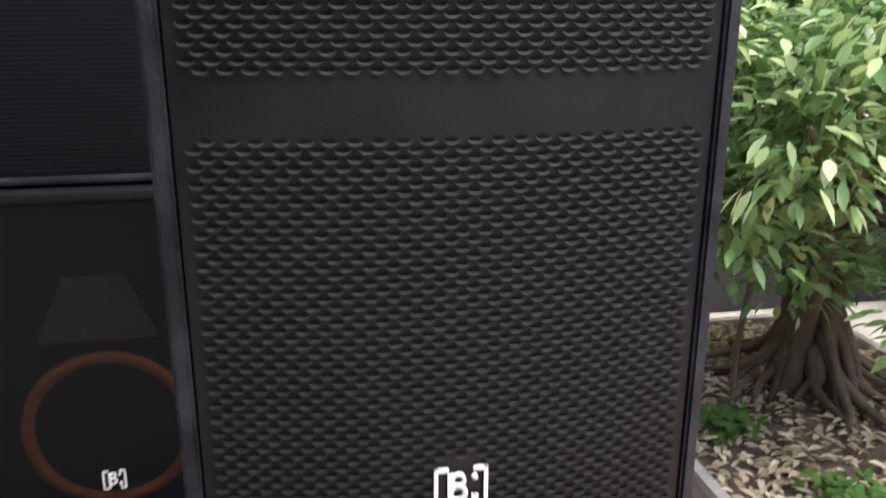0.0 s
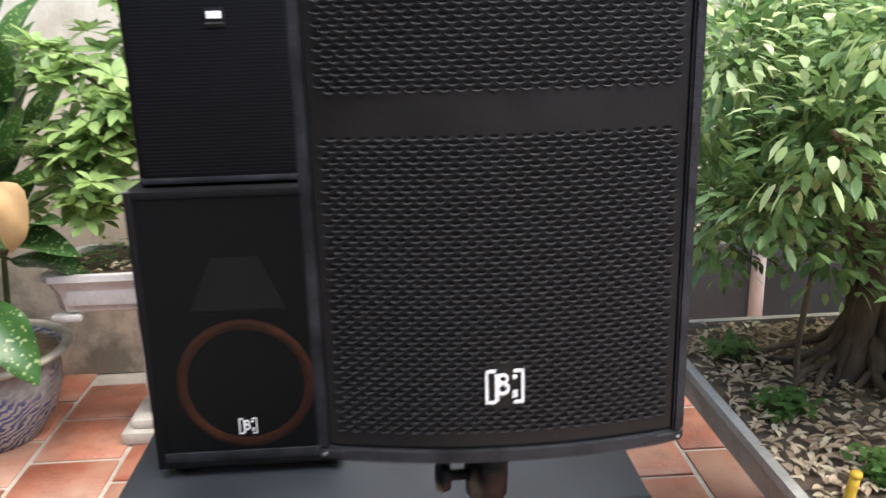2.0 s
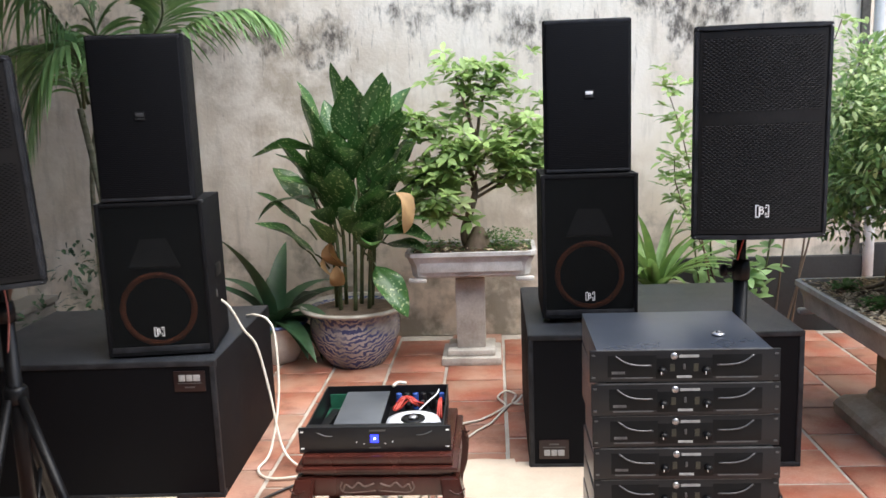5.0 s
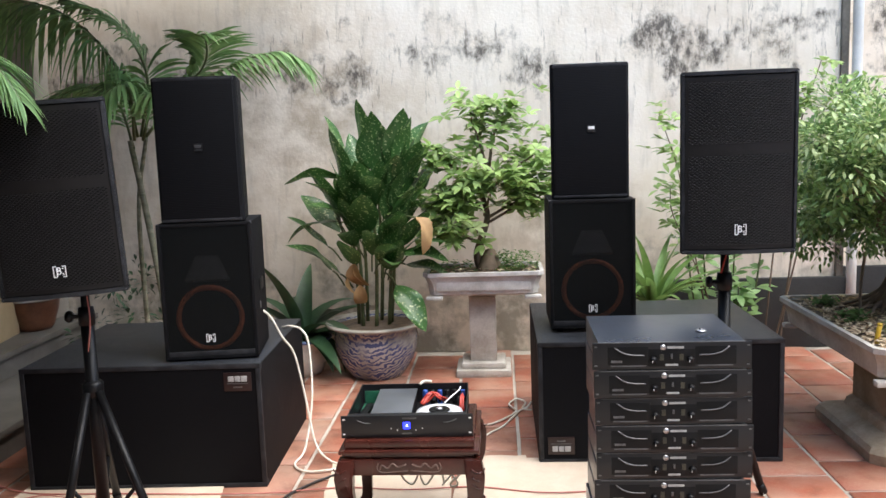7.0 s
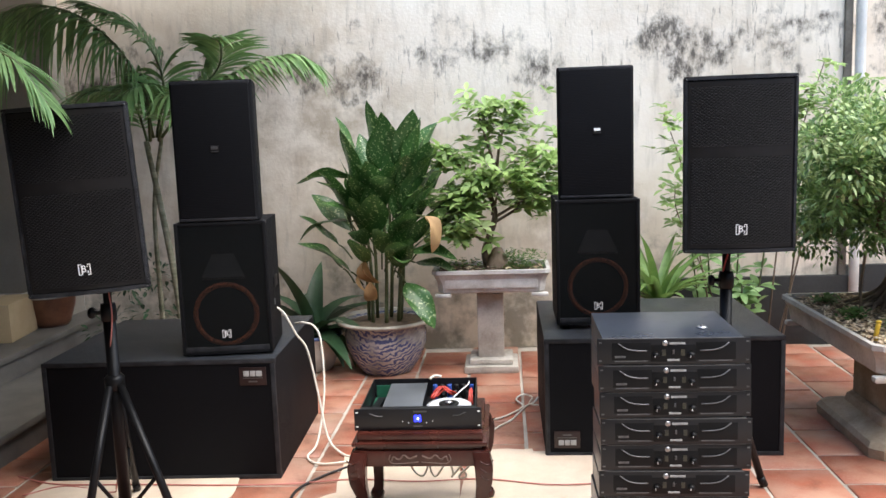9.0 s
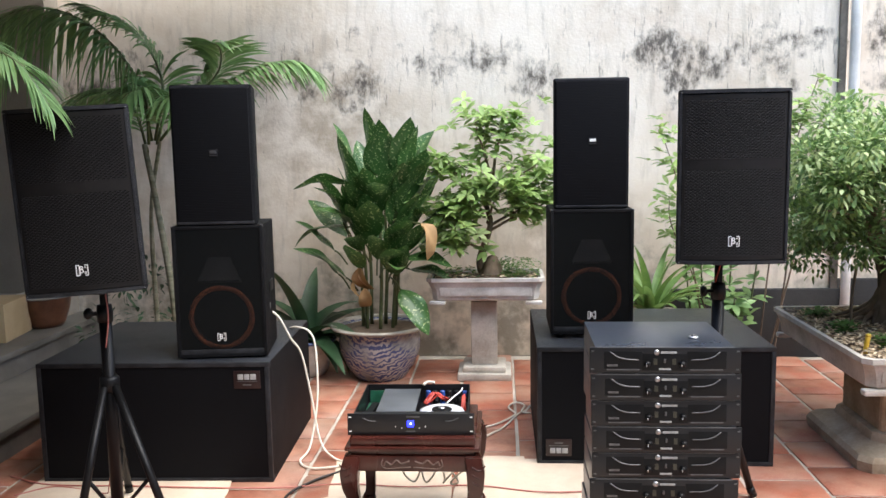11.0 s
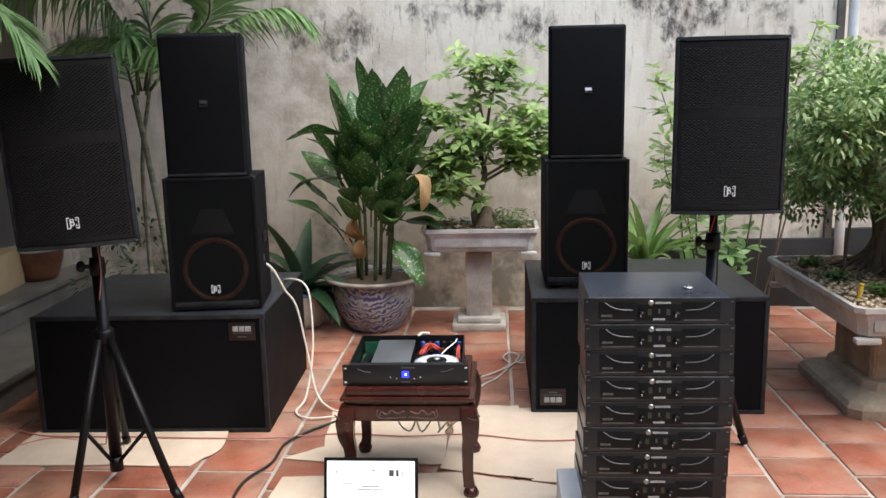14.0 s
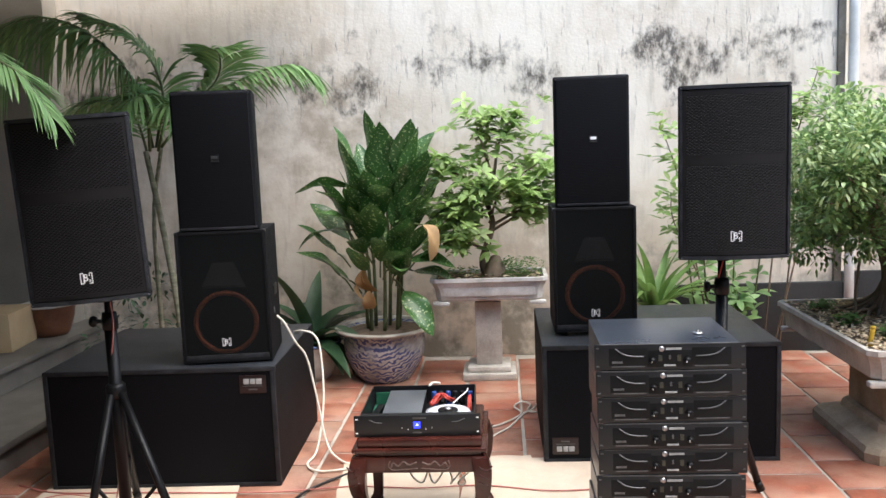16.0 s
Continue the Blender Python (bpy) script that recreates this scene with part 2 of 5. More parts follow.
M_DULLMETAL = surface("dull_grey_metal", (0.085, 0.085, 0.09), (0.16, 0.16, 0.165), 20, 0.4, 0.6, grain=200, relief=0.05)
# The blue-grey lift in this lacquer stands in for reflected sky.
M_AMPSHEEN = surface("lacquer_with_sky_sheen", (0.038, 0.046, 0.062), (0.060, 0.071, 0.092), 3, 0.30, 0.4, grain=500, relief=0.08)
M_AMP = surface("black_anodised_panel", (0.0042, 0.0042, 0.0053), (0.0080, 0.0080, 0.0098), 10, 0.4, 0.0, grain=400, relief=0.05)
M_HEATSINK = surface("grey_aluminium_plate", (0.10, 0.11, 0.125), (0.15, 0.16, 0.175), 8, 0.35, 0.4, grain=300, relief=0.05)
M_COIL = surface("clear_wrap_over_winding", (0.40, 0.42, 0.45), (0.85, 0.86, 0.88), 26, 0.22, 0.0, grain=200, relief=0.3)
M_PCB = surface("green_circuit_board", (0.01, 0.06, 0.035), (0.02, 0.12, 0.07), 20, 0.4)
M_RED = surface("red_wire_plastic", (0.36, 0.03, 0.02), (0.5, 0.06, 0.04), 20, 0.4)
M_PINKWIRE = surface("faded_red_cord", (0.38, 0.11, 0.09), (0.5, 0.2, 0.17), 20, 0.6)
M_BLUE = surface("blue_capacitor", (0.02, 0.05, 0.22), (0.03, 0.09, 0.34), 20, 0.35)
M_CREAM = surface("cream_cable", (0.60, 0.55, 0.46), (0.74, 0.70, 0.62), 20, 0.5)
M_BLACKCORD = surface("black_cord", (0.012, 0.011, 0.011), (0.024, 0.022, 0.022), 20, 0.5)
M_ROSEWOOD = surface("dark_lacquered_rosewood", (0.022, 0.006, 0.005), (0.065, 0.016, 0.011), 7, 0.25, grain=60, relief=0.12, stretch=(1, 1, 0.3))
M_CARVE = surface("rubbed_carving", (0.10, 0.055, 0.045), (0.19, 0.12, 0.10), 30, 0.4)
M_CARD = surface("brown_cardboard", (0.53, 0.42, 0.32), (0.67, 0.56, 0.445), 4, 0.85, grain=140, relief=0.15)
M_CARTON = surface("yellow_carton", (0.42, 0.30, 0.16), (0.55, 0.42, 0.25), 4, 0.8, grain=140, relief=0.15)
M_TERRA = surface("glazed_brown_pot", (0.10, 0.035, 0.018), (0.22, 0.09, 0.045), 9, 0.35, grain=60)
M_POTWHITE = surface("crackled_white_glaze", (0.44, 0.41, 0.34), (0.66, 0.63, 0.55), 8, 0.3, grain=80)
M_URN = glazed_blue()
M_URNRIM = surface("unglazed_rim", (0.26, 0.24, 0.20), (0.46, 0.43, 0.38), 12, 0.6)
M_BLUEBAND = surface("blue_glaze_band", (0.05, 0.09, 0.24), (0.12, 0.17, 0.34), 12, 0.3)
M_SOIL = surface("dry_garden_soil", (0.07, 0.05, 0.034), (0.20, 0.145, 0.10), 16, 0.95, grain=90, relief=0.9)
M_LITTER = leaf_material("dry_fallen_leaf", (0.28, 0.18, 0.10), (0.78, 0.62, 0.44), None, 0.8, 0.1)
M_BARK = surface("grey_brown_bark", (0.08, 0.055, 0.038), (0.26, 0.19, 0.135), 11, 0.9, grain=50, relief=0.9, stretch=(1, 1, 0.35))
M_PALMTRUNK = surface("ringed_palm_trunk", (0.10, 0.11, 0.06), (0.36, 0.33, 0.24), 9, 0.8, grain=40, relief=0.4, stretch=(0.4, 0.4, 2.5))
M_FICUS = leaf_material("ficus_leaf", (0.058, 0.135, 0.040), (0.25, 0.38, 0.135), None, 0.28, 0.35)
# Pale young leaf; its colour also paints light on the ficus crown's top.
M_FICUSNEWLIT = leaf_material("young_and_lit_leaf", (0.36, 0.49, 0.18), (0.58, 0.68, 0.36), None, 0.4, 0.4)
M_BONSAI = leaf_material("bonsai_leaf", (0.17, 0.28, 0.07), (0.39, 0.53, 0.20), None, 0.42, 0.35)
M_DIEFF = leaf_material("speckled_dumbcane_leaf", (0.020, 0.065, 0.017), (0.060, 0.150, 0.038), (0.34, 0.42, 0.20), 0.3, 0.2)
M_PALM = leaf_material("palm_leaflet", (0.11, 0.22, 0.075), (0.25, 0.40, 0.16), None, 0.4, 0.3)
M_STRAP = leaf_material("strap_leaf", (0.02, 0.055, 0.026), (0.05, 0.11, 0.05), None, 0.4, 0.15)
M_STRAPLIGHT = leaf_material("bright_strap_leaf", (0.07, 0.155, 0.035), (0.19, 0.31, 0.09), None, 0.4, 0.35)
M_MOSS = leaf_material("small_groundcover", (0.05, 0.12, 0.025), (0.12, 0.24, 0.05), None, 0.6, 0.25)
M_DRY = leaf_material("withered_leaf", (0.30, 0.17, 0.08), (0.52, 0.34, 0.16), None, 0.7, 0.25)
M_STEM = surface("green_stem", (0.05, 0.075, 0.025), (0.135, 0.155, 0.065), 12, 0.5)
M_SCREEN = screen_material()
M_LED = glow("blue_display", (0.015, 0.025, 1.0), 1.6)
M_LEDWHITE = glow("display_digit", (0.7, 0.75, 1.0), 2)
M_PIPE = surface("white_drain_pipe", (0.50, 0.50, 0.49), (0.74, 0.74, 0.73), 6, 0.5)
M_YELLOW = surface("yellow_plastic", (0.6, 0.36, 0.03), (0.75, 0.5, 0.06), 12, 0.4)
M_PAPER = surface("white_carton", (0.62, 0.63, 0.64), (0.78, 0.79, 0.8), 6, 0.7)
M_SEAM = surface("dark_seam_concrete", (0.085, 0.075, 0.062), (0.20, 0.18, 0.155), 5, 0.85, grain=60, relief=0.4)
M_RING = surface("grey_translucent_plastic", (0.12, 0.12, 0.125), (0.26, 0.26, 0.27), 25, 0.35)
M_HOUSE = surface("cream_house_render", (0.31, 0.275, 0.225), (0.42, 0.38, 0.32), 2, 0.9, grain=60, relief=0.2)

for m, level in ((M_CARPET, 0.12), (M_SUBTOPSHEEN, 0.38), (M_EDGE, 0.22), (M_BLACK, 0.22), (M_GRILLE, 0.28), (M_LIP, 0.36), (M_CONE, 0.12), (M_HORN, 0.3), (M_MESH, 0.15), (M_HOLE, 0.1)):
    m.node_tree.nodes["Principled BSDF"].inputs["Specular IOR Level"].default_value = level

# ---- building helpers ----
def part(name, bm, material, parent, label="", kind=""):
    """Links a bmesh as one mesh object under a thing or a part."""
    me = bpy.data.meshes.new(name)
    bm.to_mesh(me)
    bm.free()
    return link(name, me, material, parent, label, kind)


def link(name, me, material, parent, label="", kind=""):
    if not me.materials:
        me.materials.append(material)
    ob = new(name, me)
    if parent is not None:
        ob.parent = parent
    return tagged(ob, label, kind=kind)


def thing(name, label, category, m=None, group=""):
    ob = new(name)
    ob.empty_display_size = 0.05
    if m is not None:
        ob.matrix_basis = m
    return tagged(ob, label, category, group)


def smooth(bm, angle=40):
    for f in bm.faces:
        f.smooth = True
    for e in bm.edges:
        if len(e.link_faces) == 2 and e.calc_face_angle(0) > radians(angle):
            e.smooth = False
    return bm


def box(size, at=(0, 0, 0), bevel=0.0, bm=None, turn=0.0, seg=2):
    """A box whose base centre is at `at`."""
    own = bmesh.new()
    bmesh.ops.create_cube(own, size=1)
    bmesh.ops.scale(own, vec=size, verts=own.verts)
    if bevel:
        bmesh.ops.bevel(own, geom=list(own.edges), offset=bevel, segments=seg, affect="EDGES", profile=0.6)
        smooth(own, 50)
    bmesh.ops.transform(own, matrix=Matrix.Translation((at[0], at[1], at[2] + size[2] / 2)) @ Matrix.Rotation(turn, 4, "Z"), verts=own.verts)
    return merge(bm, own)


def merge(bm, own):
    if bm is None:
        return own
    me = bpy.data.meshes.new("tmp")
    own.to_mesh(me)
    own.free()
    bm.from_mesh(me)
    bpy.data.meshes.remove(me)
    return bm


def lathe(profile, seg=32, at=(0, 0, 0), bm=None):
    own = bmesh.new()
    rings = []
    for r, z in profile:
        if r < 1e-5:
            rings.append([own.verts.new((at[0], at[1], at[2] + z))])
        else:
            rings.append([own.verts.new((at[0] + r * math.cos(2 * math.pi * i / seg), at[1] + r * math.sin(2 * math.pi * i / seg), at[2] + z)) for i in range(seg)])
    for a, b in zip(rings, rings[1:]):
        for i in range(seg):
            j = (i + 1) % seg
            q = [a[i % len(a)], a[j % len(a)], b[j % len(b)], b[i % len(b)]]
            q = [v for k, v in enumerate(q) if v not in q[:k]]
            if len(q) > 2:
                own.faces.new(q)
    smooth(own, 45)
    return merge(bm, own)


def curve_points(pts, n):
    """Catmull-Rom points through pts."""
    p = [Vector(q) for q in pts]
    p = [2 * p[0] - p[1]] + p + [2 * p[-1] - p[-2]]
    out = []
    for i in range(1, len(p) - 2):
        for k in range(n):
            t = k / n
            a, b, c, d = p[i - 1:i + 3]
            out.append(0.5 * (2 * b + (c - a) * t + (2 * a - 5 * b + 4 * c - d) * t * t + (3 * b - a - 3 * c + d) * t ** 3))
    return out + [p[-2]]


def tube(pts, radius, seg=8, n=6, bm=None, taper=None):
    path = curve_points(pts, n) if n > 1 else [Vector(p) for p in pts]
    own = bmesh.new()
    rings = []
    side = Vector((0.31, 0.22, 0.9))
    for i, p in enumerate(path):
        d = (path[min(i + 1, len(path) - 1)] - path[max(i - 1, 0)]).normalized()
        side = (side - d * side.dot(d)).normalized()
        up = d.cross(side)
        f = i / max(1, len(path) - 1)
        r = radius if taper is None else radius + (taper - radius) * f
        rings.append([own.verts.new(p + (side * math.cos(2 * math.pi * k / seg) + up * math.sin(2 * math.pi * k / seg)) * r) for k in range(seg)])
    for a, b in zip(rings, rings[1:]):
        for k in range(seg):
            own.faces.new((a[k], a[(k + 1) % seg], b[(k + 1) % seg], b[k]))
    own.faces.new(rings[0][::-1])
    own.faces.new(rings[-1])
    smooth(own, 60)
    return merge(bm, own)


def prism(outline, z0, z1, bevel=0.0, bm=None):
    """Upright prism over an outline in x and y."""
    own = bmesh.new()
    low = [own.verts.new((x, y, z0)) for x, y in outline]
    top = [own.verts.new((x, y, z1)) for x, y in outline]
    n = len(outline)
    own.faces.new(low[::-1])
    own.faces.new(top)
    for i in range(n):
        own.faces.new((low[i], low[(i + 1) % n], top[(i + 1) % n], top[i]))
    if bevel:
        bmesh.ops.bevel(own, geom=list(own.edges), offset=bevel, segments=2, affect="EDGES", clamp_overlap=True)
    smooth(own, 40)
    return merge(bm, own)


def raw_mesh(name, verts, faces):
    me = bpy.data.meshes.new(name)
    me.from_pydata([tuple(v) for v in verts], [], faces)
    me.update()
    for p in me.polygons:
        p.use_smooth = True
    return me


def leaf_blade(verts, faces, base, along, up, length, width, droop=0.25, fold=0.15, rows=4):
    """Adds one folded, drooping leaf blade to the lists."""
    along, up = Vector(along).normalized(), Vector(up)
    side = along.cross(up)
    side = side.normalized() if side.length > 1e-4 else Vector((1, 0, 0))
    up = side.cross(along).normalized()
    start = len(verts)
    base = Vector(base)
    for i in range(rows + 1):
        t = i / rows
        c = base + along * (length * t) - Vector((0, 0, 1)) * (droop * length * t * t)
        w = width * 0.5 * (math.sin(math.pi * min(1, t * 0.93 + 0.04)) ** 0.8)
        if i == rows:
            w = width * 0.02
        lift = up * (fold * w)
        verts.extend((c - side * w + lift, c, c + side * w + lift))
    for i in range(rows):
        a = start + i * 3
        faces.append((a, a + 1, a + 4, a + 3))
        faces.append((a + 1, a + 2, a + 5, a + 4))


# ---- the courtyard's structure ----
def structure(name, bm, material):
    ob = part(name, bm, material, None)
    return tagged(ob, kind="structure")


floor = structure("floor", box((16, 16, 0.2), (-1, -0.5, -0.206)), M_GROUT)
structure("wall_north", box((6.64, 0.3, 4.2), (-1.70, 3.64, 0)), M_WALL)
structure("wall_north_pier", box((3.2, 0.4, 4.2), (-5.6, 3.5, 0), 0.01), M_HOUSE)
structure("wall_north_recess", box((5.0, 0.3, 4.2), (4.1, 3.95, 0)), M_WALL)
# Three unseen closing walls; their heights set how much sky light enters.
structure("wall_west", box((0.3, 16, 6.5), (-6.2, -0.5, 0)), M_HOUSE)
structure("wall_east", box((0.3, 16, 3.2), (4.2, -0.5, 0)), M_WALL)
structure("wall_south", box((12.4, 0.3, 4.0), (-1.0, -5.6, 0)), M_HOUSE)
structure("plinth_dado", box((1.45, 0.05, 0.5), (0.93, 3.468, -0.004), 0.008), M_DADO)
structure("plinth_dado_recess", box((3.4, 0.05, 0.52), (3.36, 3.778, -0.004), 0.008), M_DADO)
# Two unseen slabs, added to keep sky light off the left and front.
structure("unseen_eave_blocker", box((4.15, 9.0, 0.16), (-4.075, -1.3, 2.80)), M_HOUSE)
structure("unseen_porch_blocker", box((7.3, 3.4, 0.16), (-3.35, -3.8, 3.16)), M_HOUSE)
structure("drain_pipe", tube([(1.67, 3.44, 0), (1.67, 3.44, 2.0), (1.665, 3.44, 4.2)], 0.034, 14, 3), M_PIPE)
# dark vertical strip along the wall seam beside the pipe
structure("wall_seam_strip", box((0.05, 0.035, 4.2), (1.600, 3.478, 0), 0.006), M_SEAM)

stairs = tagged(new("stone_stairs"), "grey stone steps up to the house", "stairs", kind="structure")
for k, (x1, zt) in enumerate(((-3.28, 0.17), (-3.78, 0.345), (-4.32, 0.52))):
    part("step", box((3.0, 4.6, 0.13), (x1 - 1.53, 1.2, zt - 0.17)), M_STONE, stairs)
    part("tread", box((3.0, 4.62, 0.04), (x1 - 1.5, 1.2, zt - 0.04), 0.008), M_STONE, stairs)


# ---- loudspeakers ----
def emblem(parent, w, at, material=None, bend=0.0):
    """Bracketed maker's mark as plain shapes, w wide, on a front facing -y."""
    material = material or M_WHITE
    h, s = w * 0.94, w * 0.075
    x0, y0, z0 = at
    for sx in (-1, 1):
        bm = bmesh.new()
        box((s, 0.0015, h), (x0 + sx * (w / 2 - s / 2), y0, z0 - h / 2), bm=bm)
        for sz in (-1, 1):
            box((w * 0.27, 0.0015, s), (x0 + sx * (w / 2 - w * 0.135), y0, z0 + sz * (h / 2 - s / 2) - s / 2), bm=bm)
        part("logo_bracket", bm, material, parent, "white bracket mark")
    bm = bmesh.new()
    box((w * 0.1, 0.0015, h * 0.80), (x0 - w * 0.2, y0, z0 - h * 0.43), bm=bm)
    for zc, r in ((0.22, 0.15), (-0.07, 0.185)):
        ring = [(r, 0.0), (r, 0.0015), (r * 0.52, 0.0015), (r * 0.52, 0.0)]
        own = lathe([(a * w, b) for a, b in ring], 16)
        bmesh.ops.transform(own, matrix=Matrix.Translation((x0 - w * 0.055, y0 + 0.0008, z0 + zc * h)) @ Matrix.Rotation(radians(90), 4, "X"), verts=own.verts)
        merge(bm, own)
    own = lathe([(0, 0.0015), (w * 0.06, 0.0015), (w * 0.06, 0)], 12)
    bmesh.ops.transform(own, matrix=Matrix.Translation((x0 + w * 0.25, y0 + 0.0008, z0 + h * 0.27)) @ Matrix.Rotation(radians(90), 4, "X"), verts=own.verts)
    merge(bm, own)
    for zc in (-0.33, -0.25, -0.17):
        box((w * 0.13, 0.0015, h * 0.045), (x0 + w * 0.26, y0, z0 + h * zc), bm=bm)
    box((w * 0.04, 0.0015, h * 0.20), (x0 + w * 0.31, y0, z0 - h * 0.33), bm=bm)
    part("logo_shape", bm, material, parent, "white plain mark")


def bow(x, w, depth):
    """Forward bulge of a curved front at x."""
    return -depth * (1 - (2 * x / w) ** 2)


def big_speaker(m, label):
    """Fifteen-inch cabinet: wedge-shaped body, bowed frame, steel front with oblong punched slots."""
    W, H, D, B = 0.425, 0.678, 0.37, 0.028
    sp = thing("loudspeaker", label, "loudspeaker", m, "stand-mounted loudspeakers")
    n = 12
    front = [(-W / 2 + W * i / n, bow(-W / 2 + W * i / n, W, B)) for i in range(n + 1)]
    outline = front + [(W / 2, 0.012), (W / 2 - 0.105, D), (-W / 2 + 0.105, D), (-W / 2, 0.012)]
    bm = prism([(x, y + 0.006) for x, y in outline], 0, H, 0.005)
    part("cabinet", bm, M_CARPET, sp)
    # raised rim round the front
    rim = bmesh.new()
    e = 0.014
    for z0, z1 in ((0, e), (H - e, H)):
        prism([(x, y - 0.008) for x, y in front] + [(x, y + 0.008) for x, y in reversed(front)], z0, z1, 0.003, rim)
    for sx in (-1, 1):
        x0, x1 = sx * W / 2, sx * (W / 2 - e)
        prism([(x0, -0.008), (x1, bow(x1, W, B) - 0.008), (x1, bow(x1, W, B) + 0.01), (x0, 0.01)][::sx], e - 0.001, H - e + 0.001, 0.003, rim)
    part("front_rim", rim, M_EDGE, sp, "scuffed black rim")
    # steel front
    g = W / 2 - e - 0.002
    sheet = bmesh.new()
    cols = [sheet.verts.new((-g + 2 * g * i / 24, bow(-g + 2 * g * i / 24, W, B) - 0.003, z)) for z in (e + 0.004, H - e - 0.004) for i in range(25)]
    for i in range(24):
        sheet.faces.new((cols[i], cols[i + 1], cols[26 + i], cols[25 + i]))
    smooth(sheet)
    part("steel_front", sheet, M_GRILLE, sp, "black punched steel grille")
    # oblong slots: flat near-black discs paint the shade inside, with a turned-out lower lip
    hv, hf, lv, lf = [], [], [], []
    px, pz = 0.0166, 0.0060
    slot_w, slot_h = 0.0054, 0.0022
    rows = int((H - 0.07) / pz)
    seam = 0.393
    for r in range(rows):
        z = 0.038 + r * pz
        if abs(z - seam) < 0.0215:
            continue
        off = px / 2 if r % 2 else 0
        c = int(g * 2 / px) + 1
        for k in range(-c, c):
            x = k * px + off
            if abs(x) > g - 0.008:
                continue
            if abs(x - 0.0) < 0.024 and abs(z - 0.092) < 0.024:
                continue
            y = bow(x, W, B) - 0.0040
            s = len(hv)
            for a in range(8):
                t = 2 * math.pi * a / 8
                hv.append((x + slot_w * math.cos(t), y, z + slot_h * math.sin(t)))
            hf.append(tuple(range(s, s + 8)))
            s = len(lv)
            for a in range(7):
                t = math.pi + math.pi * a / 6
                cx, sz = math.cos(t), math.sin(t)
                thick = 0.25 + 0.75 * math.sin(math.pi * a / 6)
                lv.append((x + (slot_w + 0.0002) * cx, y - 0.0004, z + slot_h * sz + 0.0004))
                lv.append((x + (slot_w + 0.0006) * cx, y - 0.0020 * thick, z + (slot_h + 0.0010 * thick) * sz - 0.0002))
                lv.append((x + (slot_w + 0.0010) * cx, y + 0.0004, z + (slot_h + 0.0027 * thick) * sz))
            for a in range(6):
                q = s + a * 3
                lf += [(q, q + 1, q + 4, q + 3), (q + 1, q + 2, q + 5, q + 4)]
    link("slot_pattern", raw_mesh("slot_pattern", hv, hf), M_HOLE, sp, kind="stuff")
    link("lip_pattern", raw_mesh("lip_pattern", lv, lf), M_LIP, sp, "worn edges of the punched slots", "stuff")
    emblem(sp, 0.043, (0.0, -B - 0.007, 0.092))
    # carrying-handle recess on each flank and screws at the rim's corners
    for sx in (-1, 1):
        for z in (0.009, H - 0.009):
            part("screw", lathe([(0, 0.0), (0.003, -0.001), (0.003, -0.003)], 8, (sx * (W / 2 - 0.008), -0.0105, z)), M_DULLMETAL, sp)
    part("pole_socket", lathe([(0.028, -0.03), (0.034, -0.03), (0.034, 0.0), (0, 0.0)], 20, (0, 0.18, 0.0)), M_BLACK, sp)
    return sp


def stand(m, height, feet, collar=0.62, ring=None, label="black tripod speaker stand with a telescopic pole"):
    """Tripod speaker stand; feet are offsets on the ground from the pole."""
    st = thing("speaker_stand", label, "speaker stand", m, "speaker stands")
    part("pole", tube([(0, 0, height - 0.2), (0, 0, height)], 0.0165, 14, 1), M_BLACK, st)
    part("sleeve", tube([(0, 0, 0.05), (0, 0, height - 0.15)], 0.025, 14, 1), M_BLACK, st)
    hub = lathe([(0.0, 0.03), (0.03, 0.03), (0.04, 0.018), (0.04, -0.025), (0.03, -0.035), (0.0, -0.035)], 20, (0, 0, collar))
    part("collar", hub, M_BLACK, st)
    part("clamp", lathe([(0.0, 0.03), (0.028, 0.03), (0.032, 0.0), (0.03, -0.04), (0, -0.04)], 16, (0, 0, height - 0.14)), M_BLACK, st)
    knob = lathe([(0, 0), (0.02, 0.002), (0.024, 0.012), (0.02, 0.022), (0.008, 0.024), (0.008, 0.05), (0, 0.05)], 14)
    bmesh.ops.transform(knob, matrix=Matrix.Translation((-0.075, -0.012, height - 0.145)) @ Matrix.Rotation(radians(90), 4, "Y"), verts=knob.verts)
    part("knob", knob, M_BLACK, st)
    for fx, fy in feet:
        d = Vector((fx, fy, 0))
        a = d.normalized() * 0.035
        leg = part("leg", tube([(a.x, a.y, collar - 0.01), (d.x * 0.94, d.y * 0.94, 0.035)], 0.016, 12, 1), M_BLACK, st)
        part("rubber_foot", tube([(d.x * 0.90, d.y * 0.90, 0.055), (d.x, d.y, 0.014)], 0.018, 12, 1), M_BLACK, leg, "rubber foot")
        part("brace", tube([(0.02 * a.x / 0.035, 0.02 * a.y / 0.035, 0.085), (d.x * 0.55, d.y * 0.55, collar * 0.43)], 0.008, 8, 1), M_BLACK, st)
    if ring:
        part("locking_ring", lathe([(0.022, 0.030), (0.034, 0.028), (0.042, 0.006), (0.042, -0.012), (0.034, -0.022), (0.022, -0.022)], 20, (0, 0, ring)), M_RING, st, "pale grey plastic ring")
        part("ring_lug", box((0.022, 0.026, 0.030), (0.036, -0.024, ring - 0.020), 0.007), M_RING, st, "pale grey plastic lug")
    part("bottom_ring", lathe([(0.0, 0.06), (0.027, 0.06), (0.027, 0.0), (0, 0.0)], 16, (0, 0, 0.045)), M_BLACK, st)
    return st


